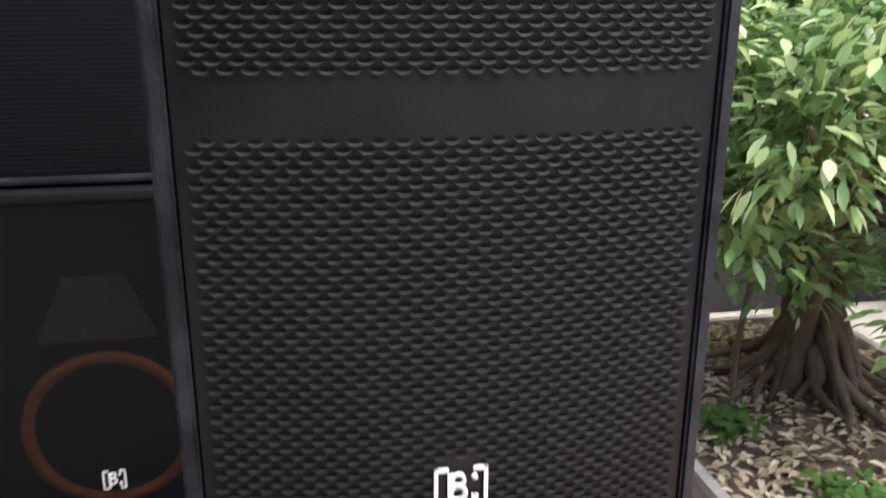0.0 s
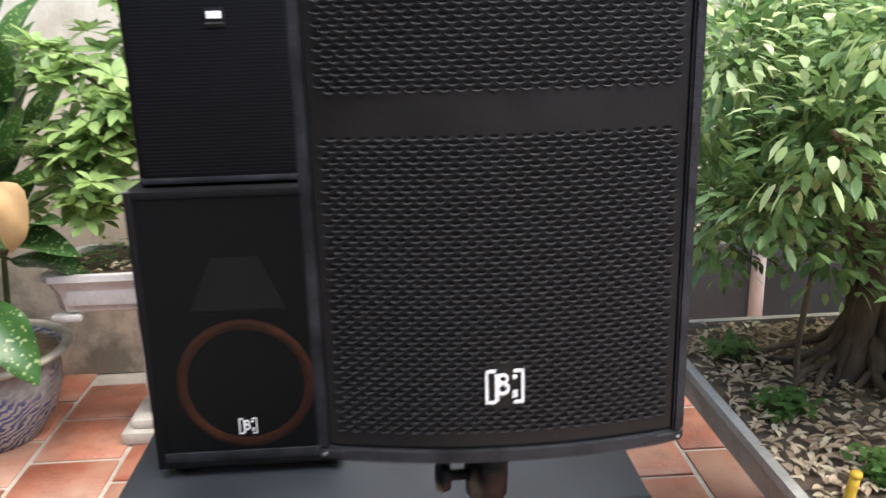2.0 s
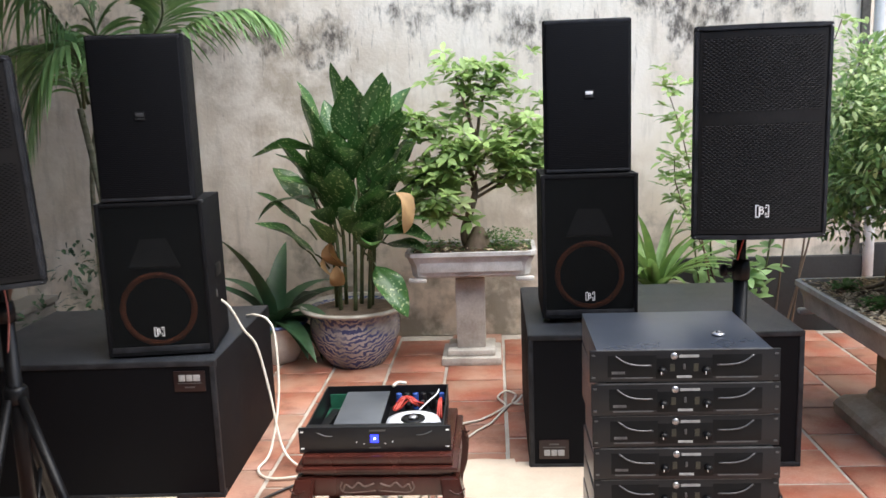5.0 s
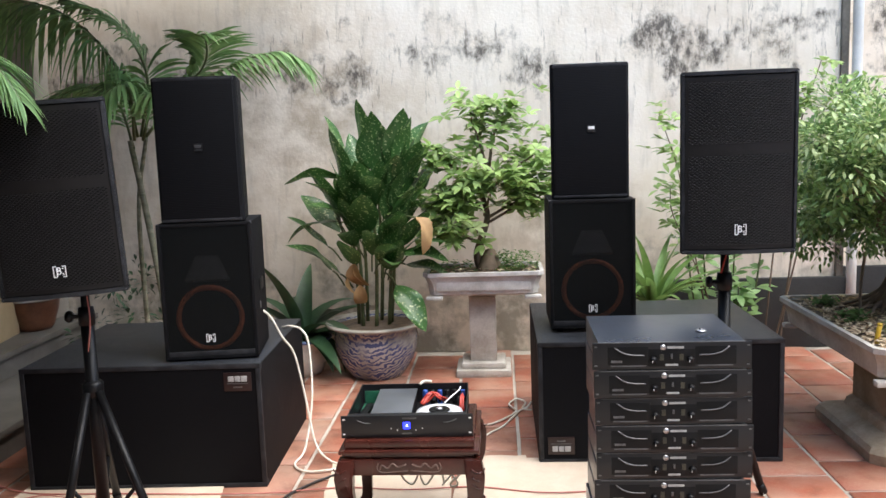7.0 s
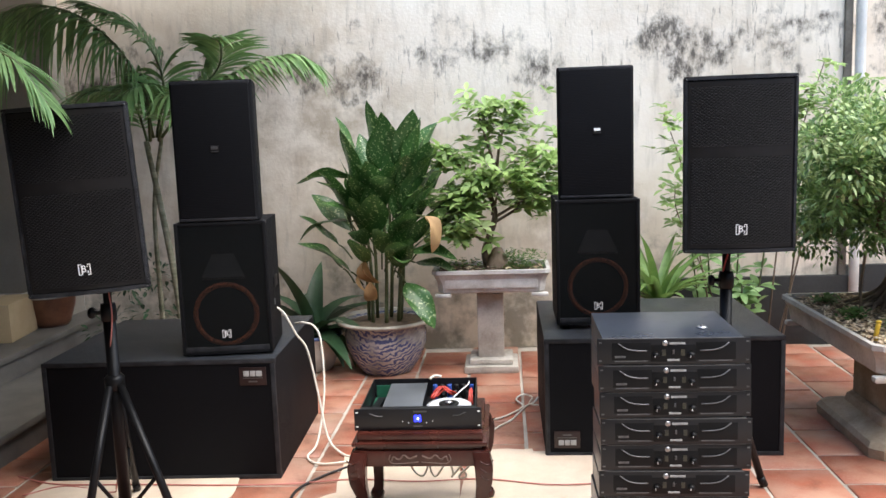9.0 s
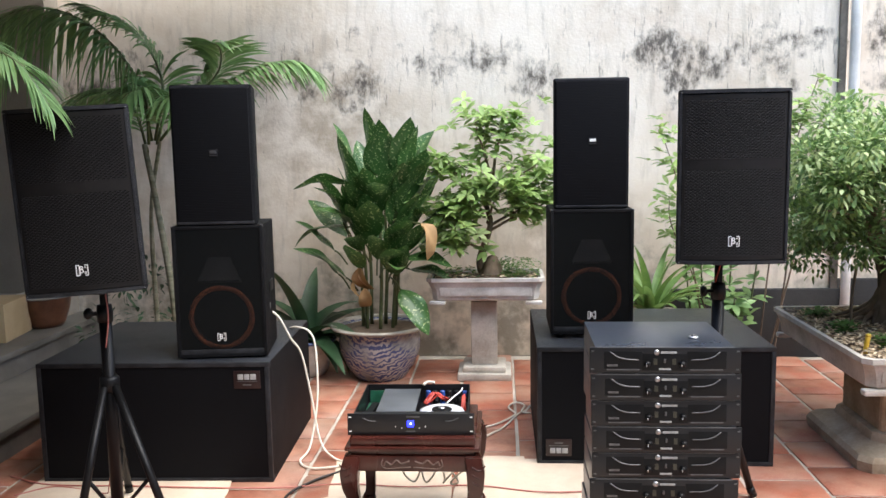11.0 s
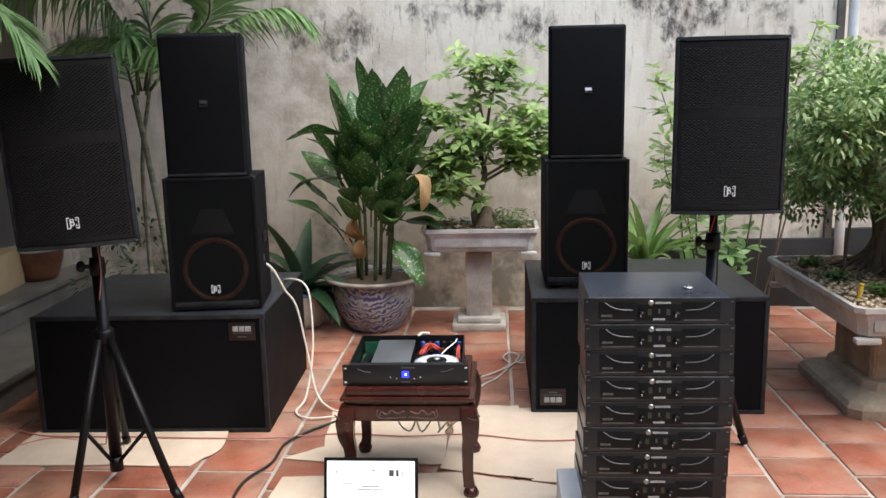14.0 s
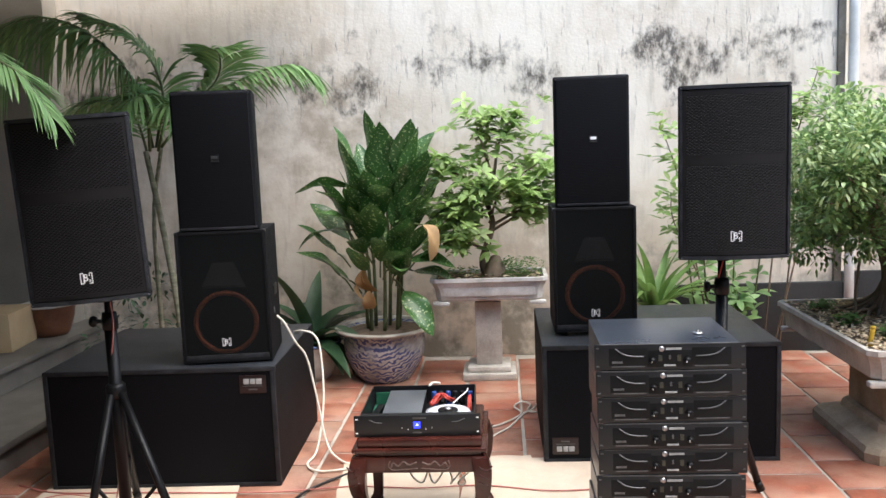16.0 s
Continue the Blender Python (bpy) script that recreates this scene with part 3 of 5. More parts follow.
def club_speaker(m, W, H, D, label, feet):
    """Two-way cabinet behind see-through mesh: woofer with orange surround, wedge horn above."""
    sp = thing("loudspeaker", label, "loudspeaker", m, "stacked loudspeakers")
    t = 0.016
    for sx in (-1, 1):
        part("side_panel", box((t, D, H), (sx * (W / 2 - t / 2), D / 2, 0), 0.004), M_CARPET, sp)
    for z in (0, H - t):
        part("end_panel", box((W - 2 * t + 0.002, D - 0.004, t), (0, D / 2, z), 0.003), M_CARPET, sp)
    part("back_panel", box((W - 2 * t, t, H - 2 * t), (0, D - t, t)), M_CARPET, sp)
    part("baffle", box((W - 2 * t, 0.012, H - 2 * t), (0, 0.034, t)), M_CONE, sp)
    wz, wr = H * 0.30, W * 0.345
    cone = lathe([(0, 0.045), (wr * 0.28, 0.03), (wr * 0.30, 0.05), (wr * 0.92, 0.002)], 40)
    ringm = lathe([(wr * 0.90, 0.0), (wr * 0.97, -0.008), (wr * 1.05, -0.006), (wr * 1.06, 0.003)], 40)
    turn = Matrix.Translation((0, 0.020, wz)) @ Matrix.Rotation(radians(-90), 4, "X")
    for own in (cone, ringm):
        bmesh.ops.transform(own, matrix=turn, verts=own.verts)
    woofer = part("woofer", cone, M_CONE, sp, "dark paper cone")
    part("surround", ringm, M_ORANGE, woofer, "orange cone surround")
    # horn: a flared ledge, wide below and narrow above
    horn = bmesh.new()
    zt, zb = H * 0.76, H * 0.585
    v = [horn.verts.new(p) for p in ((-W * 0.12, 0.027, zt), (W * 0.12, 0.027, zt), (W * 0.24, 0.007, zb), (-W * 0.24, 0.007, zb), (-W * 0.24, 0.027, zb - 0.012), (W * 0.24, 0.027, zb - 0.012))]
    horn.faces.new((v[0], v[3], v[2], v[1]))
    horn.faces.new((v[3], v[4], v[5], v[2]))
    horn.faces.new((v[0], v[4], v[3]))
    horn.faces.new((v[1], v[2], v[5]))
    part("horn", horn, M_HORN, sp, "grey horn flare")
    sheet = bmesh.new()
    k = [sheet.verts.new((x, 0.005, z)) for x, z in ((-W / 2 + t, t), (W / 2 - t, t), (W / 2 - t, H - t), (-W / 2 + t, H - t))]
    sheet.faces.new(k)
    part("grille", sheet, M_MESH, sp, "fine black steel mesh")
    bar = bmesh.new()
    box((W - 2 * t, 0.006, 0.022), (0, 0.004, t - 0.001), 0.002, bar)
    part("lower_rail", bar, M_EDGE, sp)
    emblem(sp, 0.040, (0.0, -0.002, H * 0.157), M_WHITE)
    for sx in (-1, 1):
        for y in (0.05, D - 0.05):
            part("rubber_foot", lathe([(0.0, 0.001), (0.020, 0.001), (0.017, -feet), (0.0, -feet)], 14, (sx * (W / 2 - 0.05), y, 0)), M_BLACK, sp)
    for sx in (-1, 1):
        part("corner_cap", box((0.012, 0.02, 0.012), (sx * (W / 2 - 0.005), 0.012, H - 0.0105), 0.003), M_DULLMETAL, sp)
    part("side_handle", box((0.012, 0.11, 0.055), (W / 2, D * 0.55, H * 0.45), 0.005), M_BLACK, sp)
    part("cable_plate", box((0.006, 0.012, 0.03), (W / 2 + 0.001, D * 0.4, H * 0.32), 0.002), M_DULLMETAL, sp)
    return sp


def karaoke_speaker(m, W, H, D, label, badge):
    """Rounded box with a full mesh front and a small pale badge."""
    sp = thing("loudspeaker", label, "loudspeaker", m, "stacked loudspeakers")
    pts = []
    r = 0.03
    for cx, cy, a0 in ((-W / 2 + r, r, 180), (W / 2 - r, r, 270), (W / 2 - 0.055, D - 0.02, 0), (-W / 2 + 0.055, D - 0.02, 90)):
        rr = r if cy == r else 0.02
        for k in range(5):
            a = radians(a0 + 90 * k / 4)
            pts.append((cx + rr * math.cos(a), cy + rr * math.sin(a)))
    part("cabinet", prism(pts, 0, H, 0.006), M_CARPET, sp)
    f = bmesh.new()
    box((W - 0.030, 0.010, H - 0.030), (0, 0.0, 0.015), 0.004, f)
    part("grille", f, M_FINE, sp, "fine black mesh front")
    # fine ribs pressed across the mesh
    rv, rf = [], []
    w = W / 2 - 0.022
    for k in range(int((H - 0.05) / 0.0075)):
        z = 0.026 + 0.0075 * k
        s = len(rv)
        for dy, dz in ((-0.0048, -0.0016), (-0.0056, 0.0004), (-0.0048, 0.0018)):
            rv += [(-w, dy, z + dz), (w, dy, z + dz)]
        rf += [(s, s + 1, s + 3, s + 2), (s + 2, s + 3, s + 5, s + 4)]
    link("rib_pattern", raw_mesh("rib_pattern", rv, rf), M_FINE, sp, kind="stuff")
    for z in (0.004, H - 0.018):
        part("grille_edge", box((W - 0.02, 0.014, 0.014), (0, 0.001, z), 0.004), M_EDGE, sp)
    plate = part("badge", box((0.040, 0.003, 0.036), (0.005, -0.0065, H * 0.515 - 0.016), 0.0008), M_BLACK, sp, "small black badge plate")
    part("badge_mark", box((0.030, 0.002, 0.014), (0.005, -0.009, H * 0.515), 0.0008), badge, plate, "plain pale mark")
    part("badge_strip", box((0.034, 0.002, 0.003), (0.005, -0.009, H * 0.515 - 0.010)), M_DULLMETAL, plate)
    return sp


def subwoofer(m, W, H, D, label, badge):
    """Long double-driver bass cabinet with a framed cloth front and a maker's plate."""
    sb = thing("subwoofer", label, "subwoofer", m, "bass cabinets")
    part("cabinet", box((W, D, H - 0.005), (0, D / 2, 0), 0.006), M_CARPET, sb)
    # thin slab carrying the painted sky sheen; the sides keep plain black
    part("top_panel", box((W - 0.004, D - 0.004, 0.012), (0, D / 2, H - 0.012), 0.004), M_SUBTOPSHEEN, sb, "speckled black top with scuffs, sky sheen put in its colour")
    fr = bmesh.new()
    e = 0.022
    for z in (0.0, H - e):
        box((W, 0.016, e), (0, -0.004, z), 0.004, fr)
    for sx in (-1, 1):
        box((e, 0.016, H - 2 * e + 0.002), (sx * (W / 2 - e / 2), -0.004, e - 0.001), 0.004, fr)
    part("front_frame", fr, M_EDGE, sb, "worn black front frame")
    part("grille", box((W - 2 * e, 0.008, H - 2 * e), (0, -0.003, e)), M_FINE, sb, "black cloth-backed grille")
    bx, bz, flip = badge
    pl = part("maker_plate", box((0.125, 0.005, 0.085), (bx, -0.009, bz), 0.001), M_BADGE, sb, "dark red maker's plate")
    s = -1 if flip else 1
    zc = bz + 0.0425
    for k, w in ((-1, 0.026), (0, 0.024), (1, 0.028)):
        part("plate_mark", box((w, 0.003, 0.026), (bx + k * 0.0295, -0.0125, zc + s * 0.014 - 0.013), 0.001), M_PALEMARK, pl, "white plain mark")
    part("plate_line", box((0.095, 0.003, 0.003), (bx, -0.0125, zc - s * 0.009)), M_DULLMETAL, pl)
    part("plate_small_mark", box((0.040, 0.003, 0.006), (bx, -0.0125, zc - s * 0.024 - 0.003)), M_DULLMETAL, pl)
    for sx in (-1, 1):
        for z in (0.006, H - 0.030):
            part("corner_cap", box((0.026, 0.026, 0.026), (sx * (W / 2 - 0.010), 0.006, z), 0.007), M_EDGE, sb)
    return sb




def pinhole_front(name, pitch):
    """Fine pierced front: dark pinholes in a slightly lighter black face."""
    m, nt, b = shader(name)
    co = nt.nodes.new("ShaderNodeTexCoord")
    sep = nt.nodes.new("ShaderNodeSeparateXYZ")
    nt.links.new(co.outputs["Object"], sep.inputs[0])
    waves = [calc(nt, "SINE", calc(nt, "MULTIPLY", sep.outputs[k], 2 * math.pi / p)) for k, p in (("X", pitch), ("Z", pitch * 0.8))]
    holes = calc(nt, "MULTIPLY", waves[0], waves[1])
    shade = ramp(nt, holes, [(0.1, (0.0066, 0.0068, 0.0084)), (0.45, (0.0016, 0.0016, 0.0020))])
    shade = blend(nt, ramp(nt, noise_node(nt, 7, 4), [(0.3, (0.1, 0.1, 0.1)), (0.7, (0.5, 0.5, 0.5))]), shade, (0.0036, 0.0037, 0.0046))
    nt.links.new(shade, b.inputs["Base Color"])
    b.inputs["Roughness"].default_value = 0.62
    b.inputs["Specular IOR Level"].default_value = 0.09
    return m


M_FINE = pinhole_front("fine_black_grille", 0.0052)
M_PALEMARK = surface("pale_grey_print", (0.26, 0.26, 0.26), (0.38, 0.38, 0.38), 60, 0.5, relief=0)
M_BADGE = surface("dark_red_plate", (0.012, 0.006, 0.006), (0.022, 0.010, 0.010), 30, 0.35)

big_speaker(pose(0.134, 0.728, 1.081, 0, 0, -0.6), "black loudspeaker with a punched steel front on a tripod stand")
big_speaker(pose(-2.288, 0.325, 1.046, 0, -2.6, 13), "black punched-steel-front loudspeaker leaning on a stand beside the steps")
stand(pose(0.135, 0.915, 0), 1.085, ((0.19, 0.07), (-0.03, -0.38), (-0.2, 0.3)), 0.50, 0.655)
stand(pose(-2.365, 0.60, 0), 1.062, ((0.345, -0.2), (-0.06, -0.28), (-0.12, 0.36)), 0.63)
subwoofer(pose(-0.038, 1.36, 0), 1.128, 0.588, 0.94, "long black bass cabinet lying on the tiles, plate upside down", (-0.46, 0.045, True))
subwoofer(pose(-2.40, 1.095, 0, 0, 0, 2), 1.10, 0.58, 0.93, "long black bass cabinet lying on the tiles, plate upright", (0.445, 0.455, False))
club_speaker(pose(-0.322, 1.53, 0.612), 0.409, 0.624, 0.40, "black loudspeaker with orange-edged woofer on a bass cabinet", 0.023)
club_speaker(pose(-2.085, 1.165, 0.589, 0, 0, 8), 0.418, 0.622, 0.36, "black loudspeaker with orange-edged woofer on a bass cabinet by the steps", 0.009)
karaoke_speaker(pose(-0.322, 1.575, 1.239), 0.372, 0.638, 0.36, "black loudspeaker with a mesh front stacked on another", M_WHITE)
# same badge, but a duller material paints its dimmer reflection on this side
karaoke_speaker(pose(-2.090, 1.175, 1.2135, 0, 0, 7), 0.374, 0.642, 0.33, "black loudspeaker with a mesh front stacked on another by the steps", M_DULLMETAL)


# ---- stack of power amplifiers ----
def amplifier():
    """Two-unit rack amplifier, front towards -y, base at z = 0."""
    am = thing("power_amplifier", "black rack power amplifier in a tall stack", "amplifier", None, "stacked power amplifiers")
    W, H, D, B = 0.483, 0.0885, 0.392, 0.446
    part("chassis", box((B, D, H - 0.004), (0, D / 2 + 0.004, 0.002), 0.002), M_AMPSHEEN, am, "lacquered case, bluish sky reflection put in its colour")
    part("front_panel", box((W, 0.008, H - 0.003), (0, 0.0, 0.0015), 0.002), M_AMP, am)
    part("panel_edge", box((B, 0.010, 0.003), (0, 0.001, H - 0.004), 0.001), M_DULLMETAL, am)
    for sx in (-1, 1):
        c = tube([(sx * 0.175, -0.004, 0.072), (sx * 0.150, -0.009, 0.056), (sx * 0.120, -0.010, 0.049), (sx * 0.083, -0.004, 0.046)], 0.0022, 6, 5)
        part("crescent_grip", c, M_DULLMETAL, am, "thin metal crescent")
        part("vent_slot", box((0.105, 0.002, 0.004), (sx * 0.133, -0.0045, 0.011), 0.0008), M_DULLMETAL, am)
        part("side_inset", box((0.125, 0.003, 0.058), (sx * 0.133, -0.003, 0.016), 0.001), M_BLACK, am)
        k = lathe([(0, 0.014), (0.009, 0.013), (0.0115, 0.0), (0.0, 0.0)], 16)
        bmesh.ops.transform(k, matrix=Matrix.Translation((sx * 0.056, -0.003, 0.032)) @ Matrix.Rotation(radians(90), 4, "X"), verts=k.verts)
        knob = part("level_knob", k, M_BLACK, am)
        part("knob_line", box((0.0014, 0.002, 0.007), (sx * 0.056 - 0.004, -0.0175, 0.026)), M_WHITE, knob)
        for z in (0.014, 0.074):
            part("rack_screw", box((0.009, 0.003, 0.005), (sx * (W / 2 - 0.010), -0.0045, z - 0.002), 0.001), M_DULLMETAL, am)
        part("lamp_column", box((0.012, 0.002, 0.020), (sx * 0.030, -0.0045, 0.030)), M_LAMPS, am)
    part("control_inset", box((0.145, 0.003, 0.056), (0, -0.003, 0.010), 0.001), M_BLACK, am)
    part("switch", box((0.006, 0.004, 0.014), (0.0, -0.006, 0.036), 0.001), M_DULLMETAL, am)
    dot = lathe([(0, 0.002), (0.009, 0.002), (0.009, 0.0)], 16)
    bmesh.ops.transform(dot, matrix=Matrix.Translation((-0.026, -0.004, 0.071)) @ Matrix.Rotation(radians(90), 4, "X"), verts=dot.verts)
    part("round_mark", dot, M_SILVER, am)
    part("name_mark", box((0.050, 0.002, 0.007), (0.012, -0.0045, 0.067)), M_PALEMARK, am, "plain pale bar")
    part("model_mark", box((0.038, 0.002, 0.006), (0.0, -0.0062, 0.013)), M_PALEMARK, am, "plain pale bar")
    part("faint_mark", box((0.034, 0.002, 0.007), (-0.168, -0.0048, 0.024)), M_DULLMETAL, am)
    return am


M_LAMPS = surface("dim_lamp_strip", (0.020, 0.020, 0.015), (0.055, 0.050, 0.032), 90, 0.4)
rng = random.Random(4)
first_amp = amplifier()
SHIFT = (0.012, 0.010, 0.006, 0.002, 0.0, -0.004, -0.004, -0.002, 0.002, 0.004)
for k in range(10):
    m = pose(-0.247 + 0.006 - SHIFT[k] + rng.uniform(-0.002, 0.002), 0.082 + rng.uniform(-0.004, 0.004), 0.016 + 0.0889 * k, 0, 0, rng.uniform(-0.8, 0.8))
    if k == 0:
        first_amp.matrix_basis = m
    else:
        copy_thing(first_amp, m)
base = thing("wooden_board", "low dark wooden board under the amplifier stack", "board", pose(-0.25, 0.27, 0))
part("board", box((0.46, 0.40, 0.016), (0, 0, 0), 0.003), M_ROSEWOOD, base)
bolt = thing("bolt_washer", "steel bolt head with washer lying on the top amplifier", "bolt", pose(-0.125, 0.21, 0.905))
part("washer", lathe([(0.004, 0.0), (0.017, 0.0), (0.017, 0.003), (0.012, 0.006), (0.0, 0.006)], 20), M_SILVER, bolt)
part("bolt_head", lathe([(0.007, 0.006), (0.007, 0.010), (0.0, 0.011)], 6), M_DULLMETAL, bolt)


# ---- open amplifier on the carved stool ----
def open_amplifier(m):
    am = thing("open_amplifier", "black lidless amplifier with a blue display, on a stool", "amplifier", m)
    W, H, D, B = 0.49, 0.086, 0.40, 0.445
    part("bottom_plate", box((B, D, 0.003), (0, D / 2, 0.001)), M_AMP, am)
    for sx in (-1, 1):
        part("side_wall", box((0.004, D, H - 0.006), (sx * (B / 2 - 0.002), D / 2, 0.004)), M_AMP, am)
    part("back_wall", box((B - 0.008, 0.004, H - 0.006), (0, D - 0.002, 0.004)), M_AMP, am)
    part("front_panel", box((W, 0.010, H), (0, -0.004, 0), 0.003), M_AMP, am)
    part("panel_fold", box((B, 0.022, 0.002), (0, 0.012, H - 0.003)), M_AMP, am)
    part("heat_sink_plate", box((0.155, 0.34, 0.004), (-0.065, 0.2, 0.068), 0.001), M_HEATSINK, am, "plain grey aluminium plate")
    part("sink_leg", box((0.15, 0.33, 0.058), (-0.065, 0.2, 0.006)), M_BLACK, am)
    part("rear_board", box((0.10, 0.004, 0.055), (-0.155, 0.36, 0.012)), M_PCB, am, "green circuit board")
    part("floor_board", box((0.09, 0.10, 0.003), (-0.165, 0.31, 0.012)), M_PCB, am, "green circuit board")
    part("bracket", box((0.03, 0.25, 0.02), (-0.185, 0.16, 0.02), 0.002, turn=-0.1), M_BLACK, am)
    prof = [(0.016, 0.0), (0.07, 0.0), (0.092, 0.010), (0.097, 0.027), (0.088, 0.047), (0.066, 0.054), (0.040, 0.050), (0.020, 0.040), (0.016, 0.010)]
    coil = part("transformer_ring", lathe(prof, 44, (0.115, 0.115, 0.012)), M_COIL, am, "clear-wrapped ring transformer")
    part("centre_washer", lathe([(0.0, 0.052), (0.020, 0.052), (0.040, 0.0545), (0.041, 0.051), (0.0, 0.046)], 28, (0.115, 0.115, 0.012)), M_BLACK, coil)
    part("centre_bolt", lathe([(0.0, 0.062), (0.012, 0.062), (0.016, 0.055), (0.0, 0.055)], 14, (0.115, 0.115, 0.012)), M_SILVER, coil)
    r = random.Random(8)
    for i in range(5):
        part("capacitor", lathe([(0, 0.058), (0.010, 0.058), (0.011, 0.054), (0.011, 0.0)], 14, (0.045 + 0.030 * i, 0.355, 0.010)), M_BLUE if i in (0, 2) else M_BLACK, am)
    for i in range(6):
        part("transistor", box((0.012, 0.006, 0.02), (0.055 + 0.026 * i, 0.325 + r.uniform(-0.01, 0.01), 0.03), 0.001), M_DULLMETAL if i % 2 else M_BLACK, am)
    part("rear_socket", box((0.018, 0.02, 0.03), (0.20, 0.36, 0.035), 0.002), M_BLUE, am)
    for i in range(7):
        a = r.uniform(0, 6.28)
        x, y = 0.055 + 0.035 * r.random(), 0.245 + 0.05 * r.random()
        pts = [(x - 0.03, y - 0.02, 0.045), (x, y + r.uniform(-0.02, 0.03), 0.072 + r.uniform(0, 0.012)), (x + 0.03, y + 0.02 * math.sin(a), 0.07), (x + 0.05, y + 0.03, 0.045)]
        part("red_wire", tube(pts, 0.0035, 6, 5), M_RED, am, "red hook-up wire")
    for i in range(3):
        pts = [(0.19 + 0.008 * i, 0.20, 0.03), (0.195 + 0.004 * i, 0.25, 0.074), (0.20, 0.30 + 0.01 * i, 0.06), (0.205, 0.34, 0.04)]
        part("red_wire", tube(pts, 0.0035, 6, 5), M_RED, am, "red hook-up wire")
    part("white_wire", tube([(0.13, 0.205, 0.06), (0.16, 0.24, 0.078), (0.185, 0.30, 0.082), (0.19, 0.37, 0.075)], 0.003, 6, 5), M_WHITE, am, "white wire")
    part("top_cable", tube([(0.02, 0.39, 0.083), (0.04, 0.405, 0.092), (0.07, 0.40, 0.09)], 0.006, 8, 5), M_CREAM, am)
    part("display", box((0.026, 0.002, 0.026), (0, -0.0095, 0.034), 0.0006), M_LED, am, "glowing blue display")
    part("display_digit", box((0.005, 0.002, 0.007), (0.001, -0.011, 0.044)), M_LEDWHITE, am)
    part("name_mark", box((0.052, 0.0016, 0.006), (0.010, -0.0095, 0.071)), M_DULLMETAL, am, "plain pale bar")
    part("model_mark", box((0.036, 0.0016, 0.005), (0.0, -0.0095, 0.014)), M_DULLMETAL, am, "plain pale bar")
    for sx in (-1, 1):
        for k, z in ((0.034, 0.028), (0.058, 0.034)):
            part("indicator", box((0.003, 0.002, 0.004), (sx * k, -0.0095, z)), M_WHITE, am)
        part("crescent_grip", tube([(sx * 0.185, -0.010, 0.070), (sx * 0.16, -0.012, 0.060), (sx * 0.135, -0.010, 0.057)], 0.0018, 6, 5), M_DULLMETAL, am)
        for z in (0.014, 0.070):
            part("rack_hole", box((0.010, 0.002, 0.005), (sx * (W / 2 - 0.011), -0.0092, z), 0.001), M_WHITE, am)
    return am


